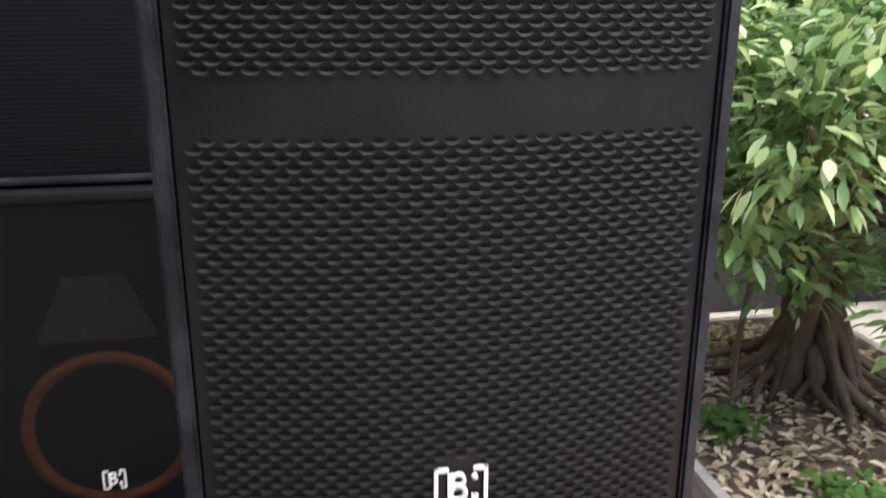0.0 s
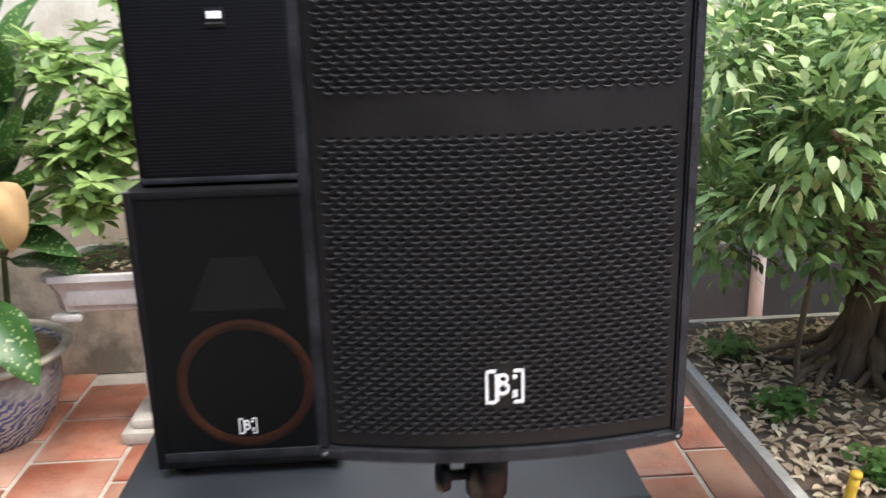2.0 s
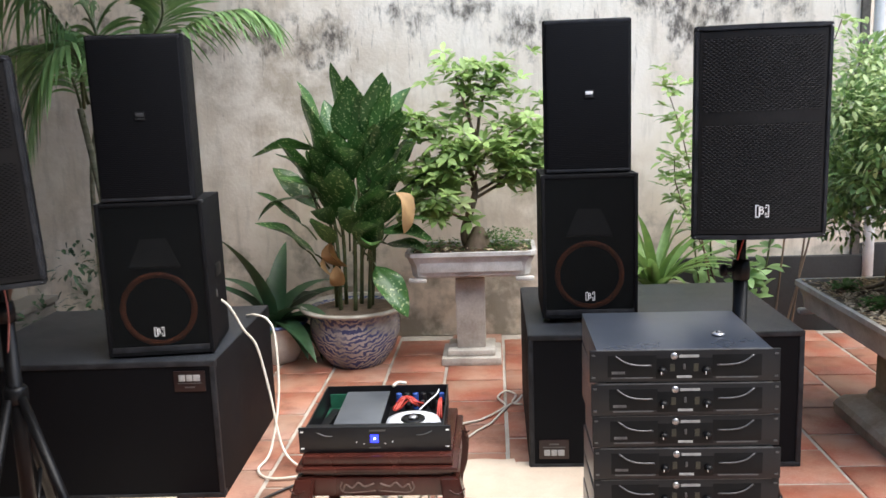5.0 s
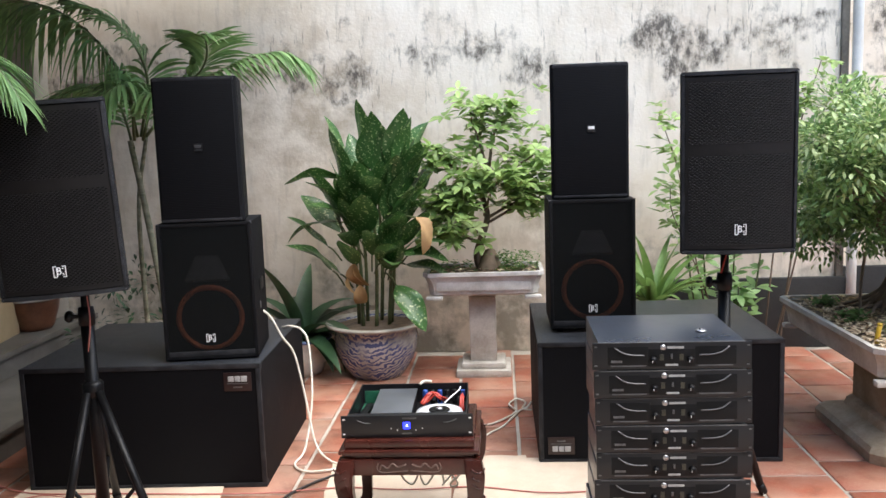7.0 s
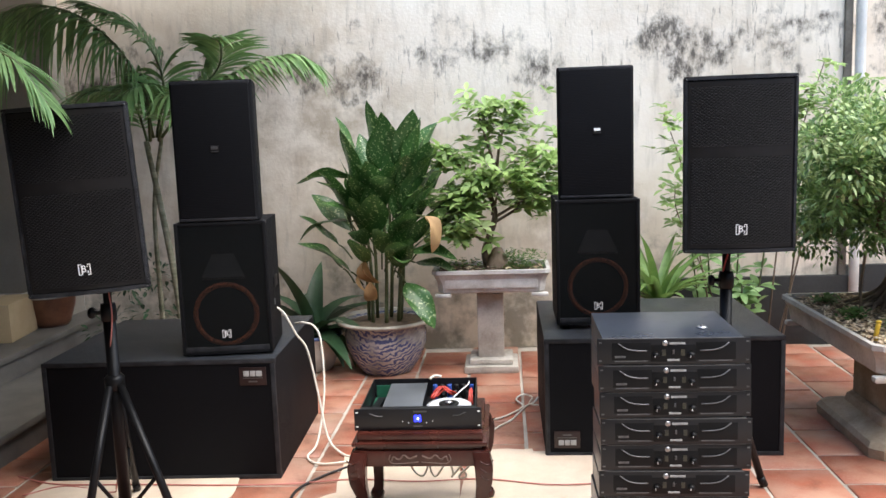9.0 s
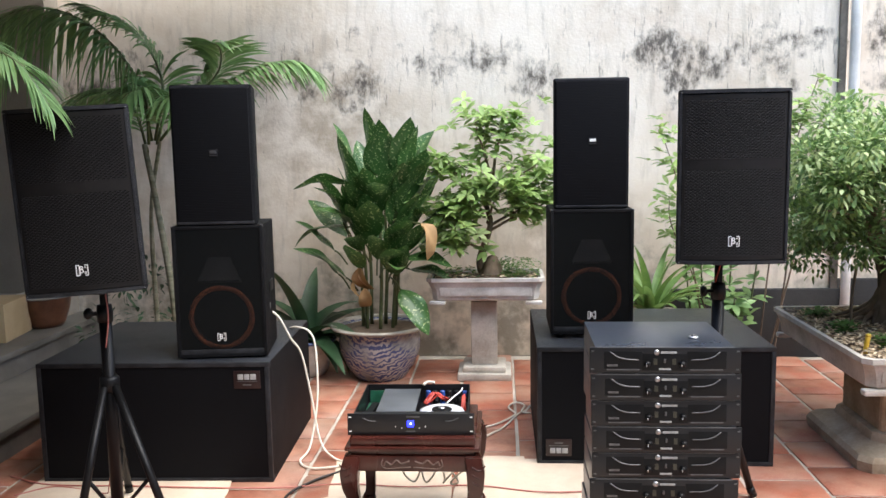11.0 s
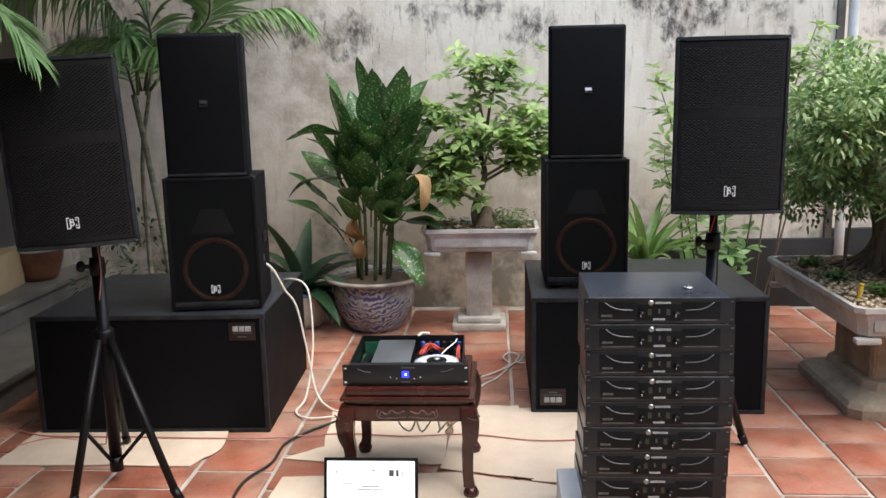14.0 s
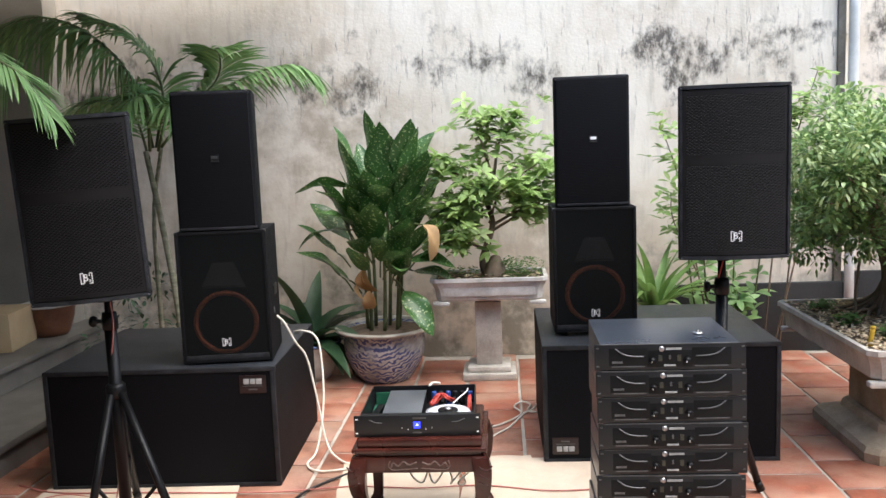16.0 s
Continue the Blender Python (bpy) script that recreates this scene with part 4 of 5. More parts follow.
def carved_stool(m):
    """Square rosewood stool: two-tier top, carved apron, cabriole legs ending in balls."""
    st = thing("carved_stool", "dark lacquered rosewood stool with carved aprons", "stool", m)
    W, D, H = 0.52, 0.46, 0.455
    part("top_board", box((W * 0.93, D * 0.93, 0.032), (0, 0, H - 0.032), 0.008), M_ROSEWOOD, st)
    part("top_moulding", box((W, D, 0.016), (0, 0, H - 0.050), 0.006), M_ROSEWOOD, st)
    part("waist", box((W * 0.92, D * 0.92, 0.022), (0, 0, H - 0.070), 0.003), M_ROSEWOOD, st)
    for k in range(4):
        wide = W if k % 2 == 0 else D
        deep = D if k % 2 == 0 else W
        ap = bmesh.new()
        box((wide * 0.82, 0.016, 0.062), (0, -deep / 2 + 0.014, H - 0.130), 0.004, ap)
        bmesh.ops.rotate(ap, cent=(0, 0, 0), matrix=Matrix.Rotation(radians(90 * k), 3, "Z"), verts=ap.verts)
        apron = part("apron", ap, M_ROSEWOOD, st)
        cv = bmesh.new()
        z0 = H - 0.099
        for s in (-1, 1):
            tube([(s * 0.01, 0, z0 + 0.012), (s * 0.04, 0, z0 + 0.002), (s * 0.06, 0, z0 + 0.015), (s * 0.08, 0, z0 - 0.002), (s * 0.10, 0, z0 + 0.010), (s * 0.108, 0, z0 - 0.008)], 0.003, 5, 4, cv)
            tube([(s * 0.005, 0, z0 - 0.012), (s * 0.05, 0, z0 - 0.016), (s * 0.10, 0, z0 - 0.018), (s * 0.118, 0, z0 - 0.004), (s * 0.112, 0, z0 + 0.018)], 0.0022, 5, 4, cv)
        bmesh.ops.transform(cv, matrix=Matrix.Rotation(radians(90 * k), 4, "Z") @ Matrix.Translation((0, -deep / 2 + 0.005, 0)), verts=cv.verts)
        part("carving", cv, M_CARVE, apron, "rubbed scroll carving")
    for sx in (-1, 1):
        for sy in (-1, 1):
            x, y = sx * (W / 2 - 0.030), sy * (D / 2 - 0.030)
            leg = bmesh.new()
            rings = []
            for z, s, o in ((H - 0.066, 0.062, 0.0), (H - 0.13, 0.070, 0.014), (H - 0.20, 0.060, 0.012), (0.20, 0.046, 0.0), (0.09, 0.040, 0.0), (0.045, 0.046, 0.006)):
                cx, cy = x + sx * o, y + sy * o
                rings.append([leg.verts.new((cx + a * s / 2, cy + b * s / 2, z)) for a, b in ((-1, -1), (1, -1), (1, 1), (-1, 1))])
            for a, b in zip(rings, rings[1:]):
                for i in range(4):
                    leg.faces.new((a[i], b[i], b[(i + 1) % 4], a[(i + 1) % 4]))
            leg.faces.new(rings[0])
            leg.faces.new(rings[-1][::-1])
            bmesh.ops.bevel(leg, geom=list(leg.edges), offset=0.007, segments=2, affect="EDGES", clamp_overlap=True)
            smooth(leg, 50)
            lg = part("leg", leg, M_ROSEWOOD, st)
            ball = [(0, 0.056), (0.022, 0.050), (0.032, 0.030), (0.026, 0.008), (0.014, 0.0), (0, 0.0)]
            part("ball_foot", lathe(ball, 16, (x + sx * 0.012, y + sy * 0.012, 0)), M_ROSEWOOD, lg)
            cv = bmesh.new()
            for i in range(3):
                tube([(x + sx * 0.05 - sx * 0.01 * i, y - 0.036 * (1 if sy < 0 else -1), H - 0.10 - 0.03 * i), (x + sx * 0.028, y + sy * 0.046, H - 0.115 - 0.03 * i), (x, y + sy * 0.048, H - 0.10 - 0.03 * i)], 0.003, 5, 4, cv)
            part("carving", cv, M_ROSEWOOD, lg)
    return st


carved_stool(pose(-1.118, 0.672, 0))
open_amplifier(pose(-1.125, 0.496, 0.4553, 0, 0, 1))

laptop = thing("laptop", "open grey laptop with a bright screen on the floor", "laptop", pose(-1.245, 0.27, 0.0, 0, 0, 0))
part("keyboard_base", box((0.355, 0.235, 0.018), (0, -0.12, 0.006), 0.006), M_DULLMETAL, laptop)
lid = box((0.355, 0.008, 0.218), (0, 0, 0), 0.004)
tilt = Matrix.Translation((0, 0.0, 0.022)) @ Matrix.Rotation(radians(-14), 4, "X")
bmesh.ops.transform(lid, matrix=tilt, verts=lid.verts)
lid_ob = part("lid", lid, M_BLACK, laptop, "black screen frame")
pane = box((0.330, 0.002, 0.188), (0, -0.005, 0.018))
bmesh.ops.transform(pane, matrix=tilt, verts=pane.verts)
part("screen", pane, M_SCREEN, lid_ob, "bright white screen")
for x, z, w, h, mat in ((0.078, 0.150, 0.018, 0.024, M_HEATSINK), (0.100, 0.150, 0.010, 0.024, M_DULLMETAL), (0.120, 0.152, 0.003, 0.020, M_DULLMETAL), (-0.128, 0.160, 0.005, 0.010, M_RING), (0.010, 0.168, 0.012, 0.005, M_RING), (0.0, 0.110, 0.070, 0.004, M_RING), (0.0, 0.098, 0.095, 0.004, M_RING), (-0.09, 0.120, 0.04, 0.003, M_RING)):
    mark = box((w, 0.0012, h), (x, -0.0062, z))
    bmesh.ops.transform(mark, matrix=tilt, verts=mark.verts)
    part("screen_mark", mark, mat, lid_ob, "plain mark on the screen")
part("keys", box((0.30, 0.10, 0.003), (0, -0.085, 0.0235), 0.001), M_BLACK, laptop)

paper_box = thing("white_box", "plain white carton standing beside the amplifier stack", "box", pose(-0.510, 0.26, 0))
part("carton", box((0.075, 0.30, 0.155), (0, 0, 0), 0.003), M_PAPER, paper_box)


# ---- cardboard, cables and clutter on the floor ----
def sheet_outline(pts, wob, seed):
    r = random.Random(seed)
    out = []
    for i, p in enumerate(pts):
        q = pts[(i + 1) % len(pts)]
        for k in range(5):
            f = k / 5
            out.append((p[0] + (q[0] - p[0]) * f + r.uniform(-wob, wob), p[1] + (q[1] - p[1]) * f + r.uniform(-wob, wob)))
    return out


for seed, (label, pts, z) in enumerate((
        ("flattened brown cardboard under the stool", ((-1.72, 0.80), (-1.56, 0.93), (-1.60, 1.37), (-1.02, 1.42), (-1.0, 0.76), (-1.30, 0.74)), 0.004),
        ("flattened brown cardboard beside the stool", ((-1.01, 0.70), (-0.97, 1.42), (-0.66, 1.43), (-0.62, 0.62)), 0.009),
        ("flattened brown cardboard before the bass cabinet", ((-0.64, 0.60), (-0.66, 1.41), (-0.10, 1.40), (-0.08, 0.52)), 0.0045),
        ("flattened brown cardboard under the laptop", ((-1.66, 0.60), (-0.95, 0.66), (-0.45, 0.52), (-0.40, -0.5), (-1.75, -0.55)), 0.0135),
        ("flattened brown cardboard under the tripod stand", ((-2.98, 0.72), (-2.10, 0.72), (-2.02, 0.90), (-2.06, 1.16), (-2.98, 1.12)), 0.0045))):
    own = prism(sheet_outline(pts, 0.007, seed), 0, 0.004)
    sheet = thing("cardboard_sheet", label, "cardboard", pose(0, 0, z), "flattened cardboard")
    part("sheet", own, M_CARD, sheet).data.shade_flat()


def cable(label, pts, radius, material, category="cable"):
    c = thing("cable", label, category)
    part("cord", tube(pts, radius, 7, 8), material, c)
    return c


cable("cream cable hanging from a bass cabinet to the floor", [(-1.93, 1.42, 0.77), (-1.88, 1.43, 0.72), (-1.835, 1.46, 0.61), (-1.79, 1.49, 0.52), (-1.75, 1.50, 0.3), (-1.70, 1.45, 0.08), (-1.62, 1.38, 0.016), (-1.50, 1.30, 0.016), (-1.38, 1.2, 0.04), (-1.3, 1.0, 0.3), (-1.25, 0.93, 0.47)], 0.0058, M_CREAM)
cable("cream cable looped beside the stool", [(-1.93, 1.82, 0.583), (-1.87, 1.76, 0.60), (-1.80, 1.72, 0.585), (-1.765, 1.70, 0.5), (-1.745, 1.62, 0.25), (-1.76, 1.48, 0.04), (-1.78, 1.34, 0.012), (-1.70, 1.25, 0.012), (-1.55, 1.27, 0.016), (-1.42, 1.30, 0.016)], 0.0058, M_CREAM)
cable("cream cable running from the stool to a bass cabinet", [(-1.00, 0.92, 0.47), (-1.01, 1.02, 0.30), (-1.03, 1.20, 0.05), (-1.03, 1.34, 0.016), (-1.00, 1.47, 0.014), (-0.95, 1.53, 0.010), (-0.92, 1.60, 0.008), (-0.84, 1.754, 0.008), (-0.765, 1.87, 0.008), (-0.685, 2.085, 0.010), (-0.635, 2.12, 0.022), (-0.608, 2.14, 0.05)], 0.0055, M_CREAM)
cable("cream cable with a loop on the tiles behind the stool", [(-1.08, 0.92, 0.46), (-1.10, 1.04, 0.25), (-1.12, 1.25, 0.03), (-1.13, 1.45, 0.014), (-1.10, 1.64, 0.010), (-1.057, 1.775, 0.008), (-0.98, 1.815, 0.008), (-0.90, 1.86, 0.008), (-0.81, 1.91, 0.010), (-0.70, 2.06, 0.018), (-0.735, 2.20, 0.016), (-0.69, 2.30, 0.014), (-0.64, 2.24, 0.014), (-0.66, 2.11, 0.020), (-0.612, 2.05, 0.03)], 0.0055, M_CREAM)
for k, dx in enumerate((-0.10, -0.04, 0.03, 0.06)):
    cable("pale cable drooping under the stool", [(-1.10 + dx, 0.92, 0.46), (-1.10 + dx, 0.95, 0.30 - 0.03 * k), (-1.12 + dx + 0.03 * k, 0.93, 0.15 - 0.02 * k), (-1.06 + dx, 0.92, 0.09), (-1.02 + dx + 0.02 * k, 0.94, 0.20), (-0.98 + dx, 0.95, 0.36)], 0.0045, M_CREAM)
cable("black mains cord across the tiles", [(-1.55, 1.22, 0.012), (-1.66, 1.10, 0.010), (-1.74, 0.95, 0.010), (-1.75, 0.75, 0.010), (-1.82, 0.55, 0.010), (-1.80, 0.2, 0.010)], 0.006, M_BLACKCORD)
cable("black cord drooping under the stool", [(-1.0, 0.93, 0.46), (-0.97, 0.95, 0.32), (-1.0, 0.95, 0.22), (-1.06, 0.95, 0.17)], 0.005, M_BLACKCORD)
cable("thin red cord along the floor", [(-3.15, 1.12, 0.010), (-2.9, 1.02, 0.012), (-2.5, 1.01, 0.014), (-2.1, 1.0, 0.014), (-1.8, 1.02, 0.010), (-1.5, 1.06, 0.014), (-1.2, 1.03, 0.016), (-0.9, 1.05, 0.018), (-0.6, 0.99, 0.016), (-0.3, 1.02, 0.012), (0.1, 1.06, 0.008)], 0.0035, M_PINKWIRE)
cable("thin red cord hanging along a tripod stand", [(-2.36, 0.60, 1.03), (-2.34, 0.575, 0.9), (-2.37, 0.585, 0.72), (-2.39, 0.62, 0.5), (-2.42, 0.68, 0.3), (-2.50, 0.80, 0.1), (-2.60, 0.93, 0.012), (-2.85, 1.0, 0.012), (-3.0, 0.9, 0.010)], 0.003, M_PINKWIRE)
cable("thin red cord hanging along a speaker pole", [(0.14, 0.90, 1.06), (0.115, 0.90, 0.95), (0.125, 0.915, 0.82), (0.12, 0.925, 0.6)], 0.0035, M_RED)


# ---- pots, planters and plants ----
def hanging_leaf_mesh(name, L, W, droop, wave, rows=9, across=4, seed=0):
    """Broad leaf blade along +y with a folded midrib, wavy rim and drooping tip."""
    r = random.Random(seed)
    v, f = [], []
    ph = r.uniform(0, 6)
    for i in range(rows + 1):
        t = i / rows
        w = W * 0.5 * max(0.02, (math.sin(math.pi * (t ** 0.85)) ** 0.75))
        ang = droop * t
        y = L * (math.sin(ang) / droop if abs(droop) > 0.01 else t)
        z = L * ((math.cos(ang) - 1) / droop if abs(droop) > 0.01 else 0)
        for k in range(across * 2 + 1):
            s = (k - across) / across
            lift = 0.18 * abs(s) * w + wave * w * math.sin(ph + 7 * t + 3 * s) * abs(s)
            v.append((s * w, y, z + lift))
    n = across * 2 + 1
    for i in range(rows):
        for k in range(n - 1):
            a = i * n + k
            f.append((a, a + 1, a + n + 1, a + n))
    return raw_mesh(name, v, f)


def aim(base, heading, pitch, roll=0.0):
    """Matrix that lays +y along a heading (degrees from +x) and pitch at base."""
    return Matrix.Translation(base) @ Matrix.Rotation(radians(heading - 90), 4, "Z") @ Matrix.Rotation(radians(pitch), 4, "X") @ Matrix.Rotation(radians(roll), 4, "Y")


def litter(parent, area, count, z, seed, size=0.05):
    """Fallen dry leaves over a rectangle."""
    r = random.Random(seed)
    v, f = [], []
    for _ in range(count):
        x, y = r.uniform(area[0], area[1]), r.uniform(area[2], area[3])
        a = r.uniform(0, 6.28)
        leaf_blade(v, f, (x, y, z + r.uniform(0.002, 0.022)), (math.cos(a), math.sin(a), r.uniform(-0.25, 0.35)), (r.uniform(-0.4, 0.4), r.uniform(-0.4, 0.4), 1), size * r.uniform(0.6, 1.3), size * r.uniform(0.28, 0.5), 0.1, 0.5, 3)
    link("fallen_leaves", raw_mesh("fallen_leaves", v, f), M_LITTER, parent, "dry brown fallen leaves", "stuff")


def weeds(parent, area, count, z, seed, size=0.03, height=0.08, material=None):
    """Low small-leaved groundcover."""
    r = random.Random(seed)
    v, f = [], []
    for _ in range(count):
        x, y = r.gauss((area[0] + area[1]) / 2, (area[1] - area[0]) / 4), r.gauss((area[2] + area[3]) / 2, (area[3] - area[2]) / 4)
        x, y = min(max(x, area[0]), area[1]), min(max(y, area[2]), area[3])
        h = height * r.random()
        for k in range(3):
            a = r.uniform(0, 6.28)
            leaf_blade(v, f, (x, y, z + h), (math.cos(a), math.sin(a), r.uniform(-0.1, 0.8)), (0, 0, 1), size * r.uniform(0.6, 1.2), size * 0.5, 0.2, 0.2, 3)
    link("groundcover", raw_mesh("groundcover", v, f), material or M_MOSS, parent, "small green groundcover", "stuff")


def pot(name, label, m, profile, body, rim_material, soil_z, soil_r):
    p = thing(name, label, "plant pot", m)
    part("body", lathe(profile, 48), body, p)
    zr, rr = profile_top(profile)
    part("rim", lathe([(rr - 0.035, zr - 0.012), (rr - 0.03, zr + 0.004), (rr + 0.004, zr + 0.006), (rr + 0.010, zr - 0.004), (rr + 0.002, zr - 0.014)], 48), rim_material, p)
    part("soil", lathe([(0, soil_z + 0.015), (soil_r * 0.6, soil_z + 0.01), (soil_r, soil_z)], 32), M_SOIL, p)
    return p


def profile_top(profile):
    r, z = max(profile, key=lambda q: q[1])
    return z, r


urn = pot("glazed_urn", "large blue-and-white glazed jar planter with a wide rim", pose(-1.60, 2.93, 0),
          [(0.0, 0.0), (0.17, 0.0), (0.185, 0.02), (0.24, 0.10), (0.275, 0.20), (0.278, 0.27), (0.265, 0.325), (0.285, 0.35), (0.325, 0.362)], M_URN, M_URNRIM, 0.335, 0.28)
small_pot = pot("small_pot", "small white glazed pot with a blue band", pose(-2.10, 2.98, 0),
                [(0.0, 0.0), (0.10, 0.0), (0.12, 0.03), (0.155, 0.12), (0.16, 0.19), (0.17, 0.235), (0.178, 0.25)], M_POTWHITE, M_BLUEBAND, 0.225, 0.15)
white_pot = pot("white_pot", "tall pale pot behind a bass cabinet", pose(0.24, 2.85, 0),
                [(0.0, 0.0), (0.12, 0.0), (0.15, 0.1), (0.17, 0.3), (0.175, 0.42), (0.18, 0.45)], M_POTWHITE, M_URNRIM, 0.42, 0.16)
brown_pot = pot("brown_pot", "brown glazed pot on a stone step", pose(-3.98, 2.98, 0.345),
                [(0.0, 0.0), (0.11, 0.0), (0.13, 0.03), (0.165, 0.14), (0.175, 0.21), (0.185, 0.225)], M_TERRA, M_CONCRETE, 0.2, 0.16)
carton = thing("cardboard_box", "closed yellow-brown carton on a stone step", "box", pose(-4.2, 2.62, 0.345, 0, 0, 8))
part("carton_body", box((0.44, 0.40, 0.25), (0, 0, 0), 0.005), M_CARTON, carton)
part("tape", box((0.05, 0.403, 0.002), (0, 0, 0.2505)), M_CARD, carton, "brown tape")


# dumbcane: tall cane plant with broad speckled leaves
def dumbcane(m):
    pl = thing("dumbcane_plant", "tall dumbcane with broad cream-speckled dark leaves, in a glazed jar", "plant", m)
    r = random.Random(21)
    meshes = [hanging_leaf_mesh("leaf", 0.39, 0.172, d, w, seed=i) for i, (d, w) in enumerate(((0.35, 0.14), (0.75, 0.20), (1.2, 0.22), (0.15, 0.12)))]
    for me in meshes:
        me.materials.append(M_DIEFF)
    stems = []
    for k in range(7):
        a = 2 * math.pi * k / 7 + 0.4
        foot = Vector((0.11 * math.cos(a), 0.09 * math.sin(a), 0.0))
        head = Vector((0.15 * math.cos(a), 0.10 * math.sin(a), 0.72 + 0.22 * r.random()))
        part("cane", tube([foot, (foot + head) / 2 + Vector((0.015, 0, 0)), head], 0.0135, 8, 5, taper=0.009), M_STEM, pl)
        stems.append((foot, head))
    placed = []
    # upright broad blades, most of them showing a face to the front or back
    for k in range(30):
        x = r.uniform(-0.20, 0.22)
        t = k / 29
        z = 0.48 + 0.44 * t + r.uniform(-0.04, 0.04)
        lean = 75 * x / 0.22 + r.uniform(-38, 38)
        ang = -90 + lean if k % 3 else 90 - lean
        placed.append((Vector((x * (0.75 + 0.25 * t), -0.06 if k % 3 else 0.05, z)), ang, 58 + 24 * t + r.uniform(-18, 8), r.uniform(0.78, 1.1), (0, 3, 3)[k % 3]))
    for k in range(36):
        x = r.uniform(-0.20, 0.20)
        z = 0.26 + 0.52 * k / 35
        ang = -90 + 75 * x / 0.20 + r.uniform(-25, 25)
        placed.append((Vector((x, -0.08, z)), ang, 44 + 22 * k / 35 + r.uniform(-14, 12), r.uniform(0.7, 0.98), (0, 1, 3)[k % 3]))
    placed += [(Vector((-0.02, -0.10, 0.94)), 184, 16, 1.0, 1), (Vector((-0.06, -0.14, 0.66)), 178, 14, 1.0, 2), (Vector((0.08, -0.12, 0.47)), -18, 10, 0.85, 1),
               (Vector((0.12, -0.02, 0.93)), 25, 58, 0.95, 0), (Vector((0.10, 0.02, 0.90)), 60, 66, 1.0, 3), (Vector((-0.14, 0.0, 0.94)), 140, 74, 0.9, 0),
               (Vector((0.10, -0.14, 0.36)), -48, -30, 0.95, 1), (Vector((0.10, -0.1, 0.40)), -8, 4, 0.8, 1), (Vector((0.0, 0.0, 0.94)), -110, 82, 1.05, 3)]
    for base, ang, up, s, kind in placed:
        d = Vector((math.cos(radians(ang)) * math.cos(radians(up)), math.sin(radians(ang)) * math.cos(radians(up)), math.sin(radians(up))))
        start = base + d * 0.13
        part("petiole", tube([base, base + d * 0.08 + Vector((0, 0, 0.015)), start], 0.006, 5, 2), M_STEM, pl)
        lf = link("leaf", meshes[kind], M_DIEFF, pl)
        lf.matrix_basis = aim(start, ang, up, r.uniform(-25, 25)) @ Matrix.Scale(s, 4)
    dry = hanging_leaf_mesh("withered_leaf", 0.24, 0.10, 1.9, 0.5, seed=9)
    dry.materials.append(M_DRY)
    part("petiole", tube([(0.10, -0.10, 0.55), (0.22, -0.25, 0.72), (0.33, -0.36, 0.735)], 0.006, 5, 4), M_STEM, pl)
    for at, ang, up, s in (((0.33, -0.36, 0.735), -35, -25, 1.15), ((-0.10, -0.16, 0.42), 215, -75, 0.9), ((-0.09, -0.19, 0.44), 250, -80, 1.15), ((-0.13, -0.15, 0.36), 190, -70, 1.0), ((-0.06, -0.2, 0.30), 280, -75, 0.9)):
        lf = link("withered_leaf", dry, M_DRY, pl, "withered brown leaf")
        lf.matrix_basis = aim(at, ang, up) @ Matrix.Scale(s, 4)
    return pl


dumbcane(pose(-1.60, 2.93, 0.345))


def strap_plant(m, name, label, count, L, W, material, spread, seed, droop=1.2):
    pl = thing(name, label, "plant", m)
    r = random.Random(seed)
    for k in range(count):
        a = 360 * k / count + r.uniform(-20, 20)
        up = 88 - spread * r.random() ** 0.7
        l = L * r.uniform(0.65, 1.1)
        v, f = [], []
        bend = droop * r.uniform(0.4, 1.2)
        rows = 8
        for i in range(rows + 1):
            t = i / rows
            w = W * 0.5 * (1 - t ** 2.2) * (0.6 + 0.4 * min(1, 4 * t)) + 0.001
            ang = bend * t
            y, z = l * math.sin(ang) / bend, l * (math.cos(ang) - 1) / bend
            v += [(-w, y, z + w * 0.45), (0, y, z), (w, y, z + w * 0.45)]
        for i in range(rows):
            q = i * 3
            f += [(q, q + 1, q + 4, q + 3), (q + 1, q + 2, q + 5, q + 4)]
        me = raw_mesh("leaf", v, f)
        lf = link("leaf", me, material, pl)
        lf.matrix_basis = aim((0.02 * math.cos(radians(a)), 0.02 * math.sin(radians(a)), 0), a, up)
    return pl


strap_plant(pose(-2.12, 2.98, 0.235), "agave_plant", "dark blue-green broad-leaved plant in a small pot", 22, 0.66, 0.140, M_STRAP, 76, 5, 1.6)
strap_plant(pose(0.20, 2.83, 0.42), "lily_plant", "bright green strap-leaved lily behind a bass cabinet", 32, 0.66, 0.062, M_STRAPLIGHT, 44, 6, 1.4)


def foliage(parent, clumps, per, leaf, seed, material, wide=0.42, name="crown", label="", droop=0.3):
    """Many small leaves in uneven clumps: clumps are (x, y, z, radius)."""
    r = random.Random(seed)
    v, f = [], []
    for x, y, z, rad in clumps:
        for _ in range(int(per * (rad / 0.15) ** 2)):
            d = Vector((r.gauss(0, 1), r.gauss(0, 1), r.gauss(0, 1))).normalized()
            p = Vector((x, y, z)) + d * rad * r.uniform(0.35, 1.05)
            out = (d + Vector((r.uniform(-0.6, 0.6), r.uniform(-0.6, 0.6), r.uniform(-0.2, 0.5)))).normalized()
            leaf_blade(v, f, p, out, (r.uniform(-0.3, 0.3), r.uniform(-0.3, 0.3), 1), leaf * r.uniform(0.6, 1.25), leaf * wide * r.uniform(0.8, 1.15), droop, 0.25, 3)
    return link(name, raw_mesh(name, v, f), material, parent, label, "stuff")


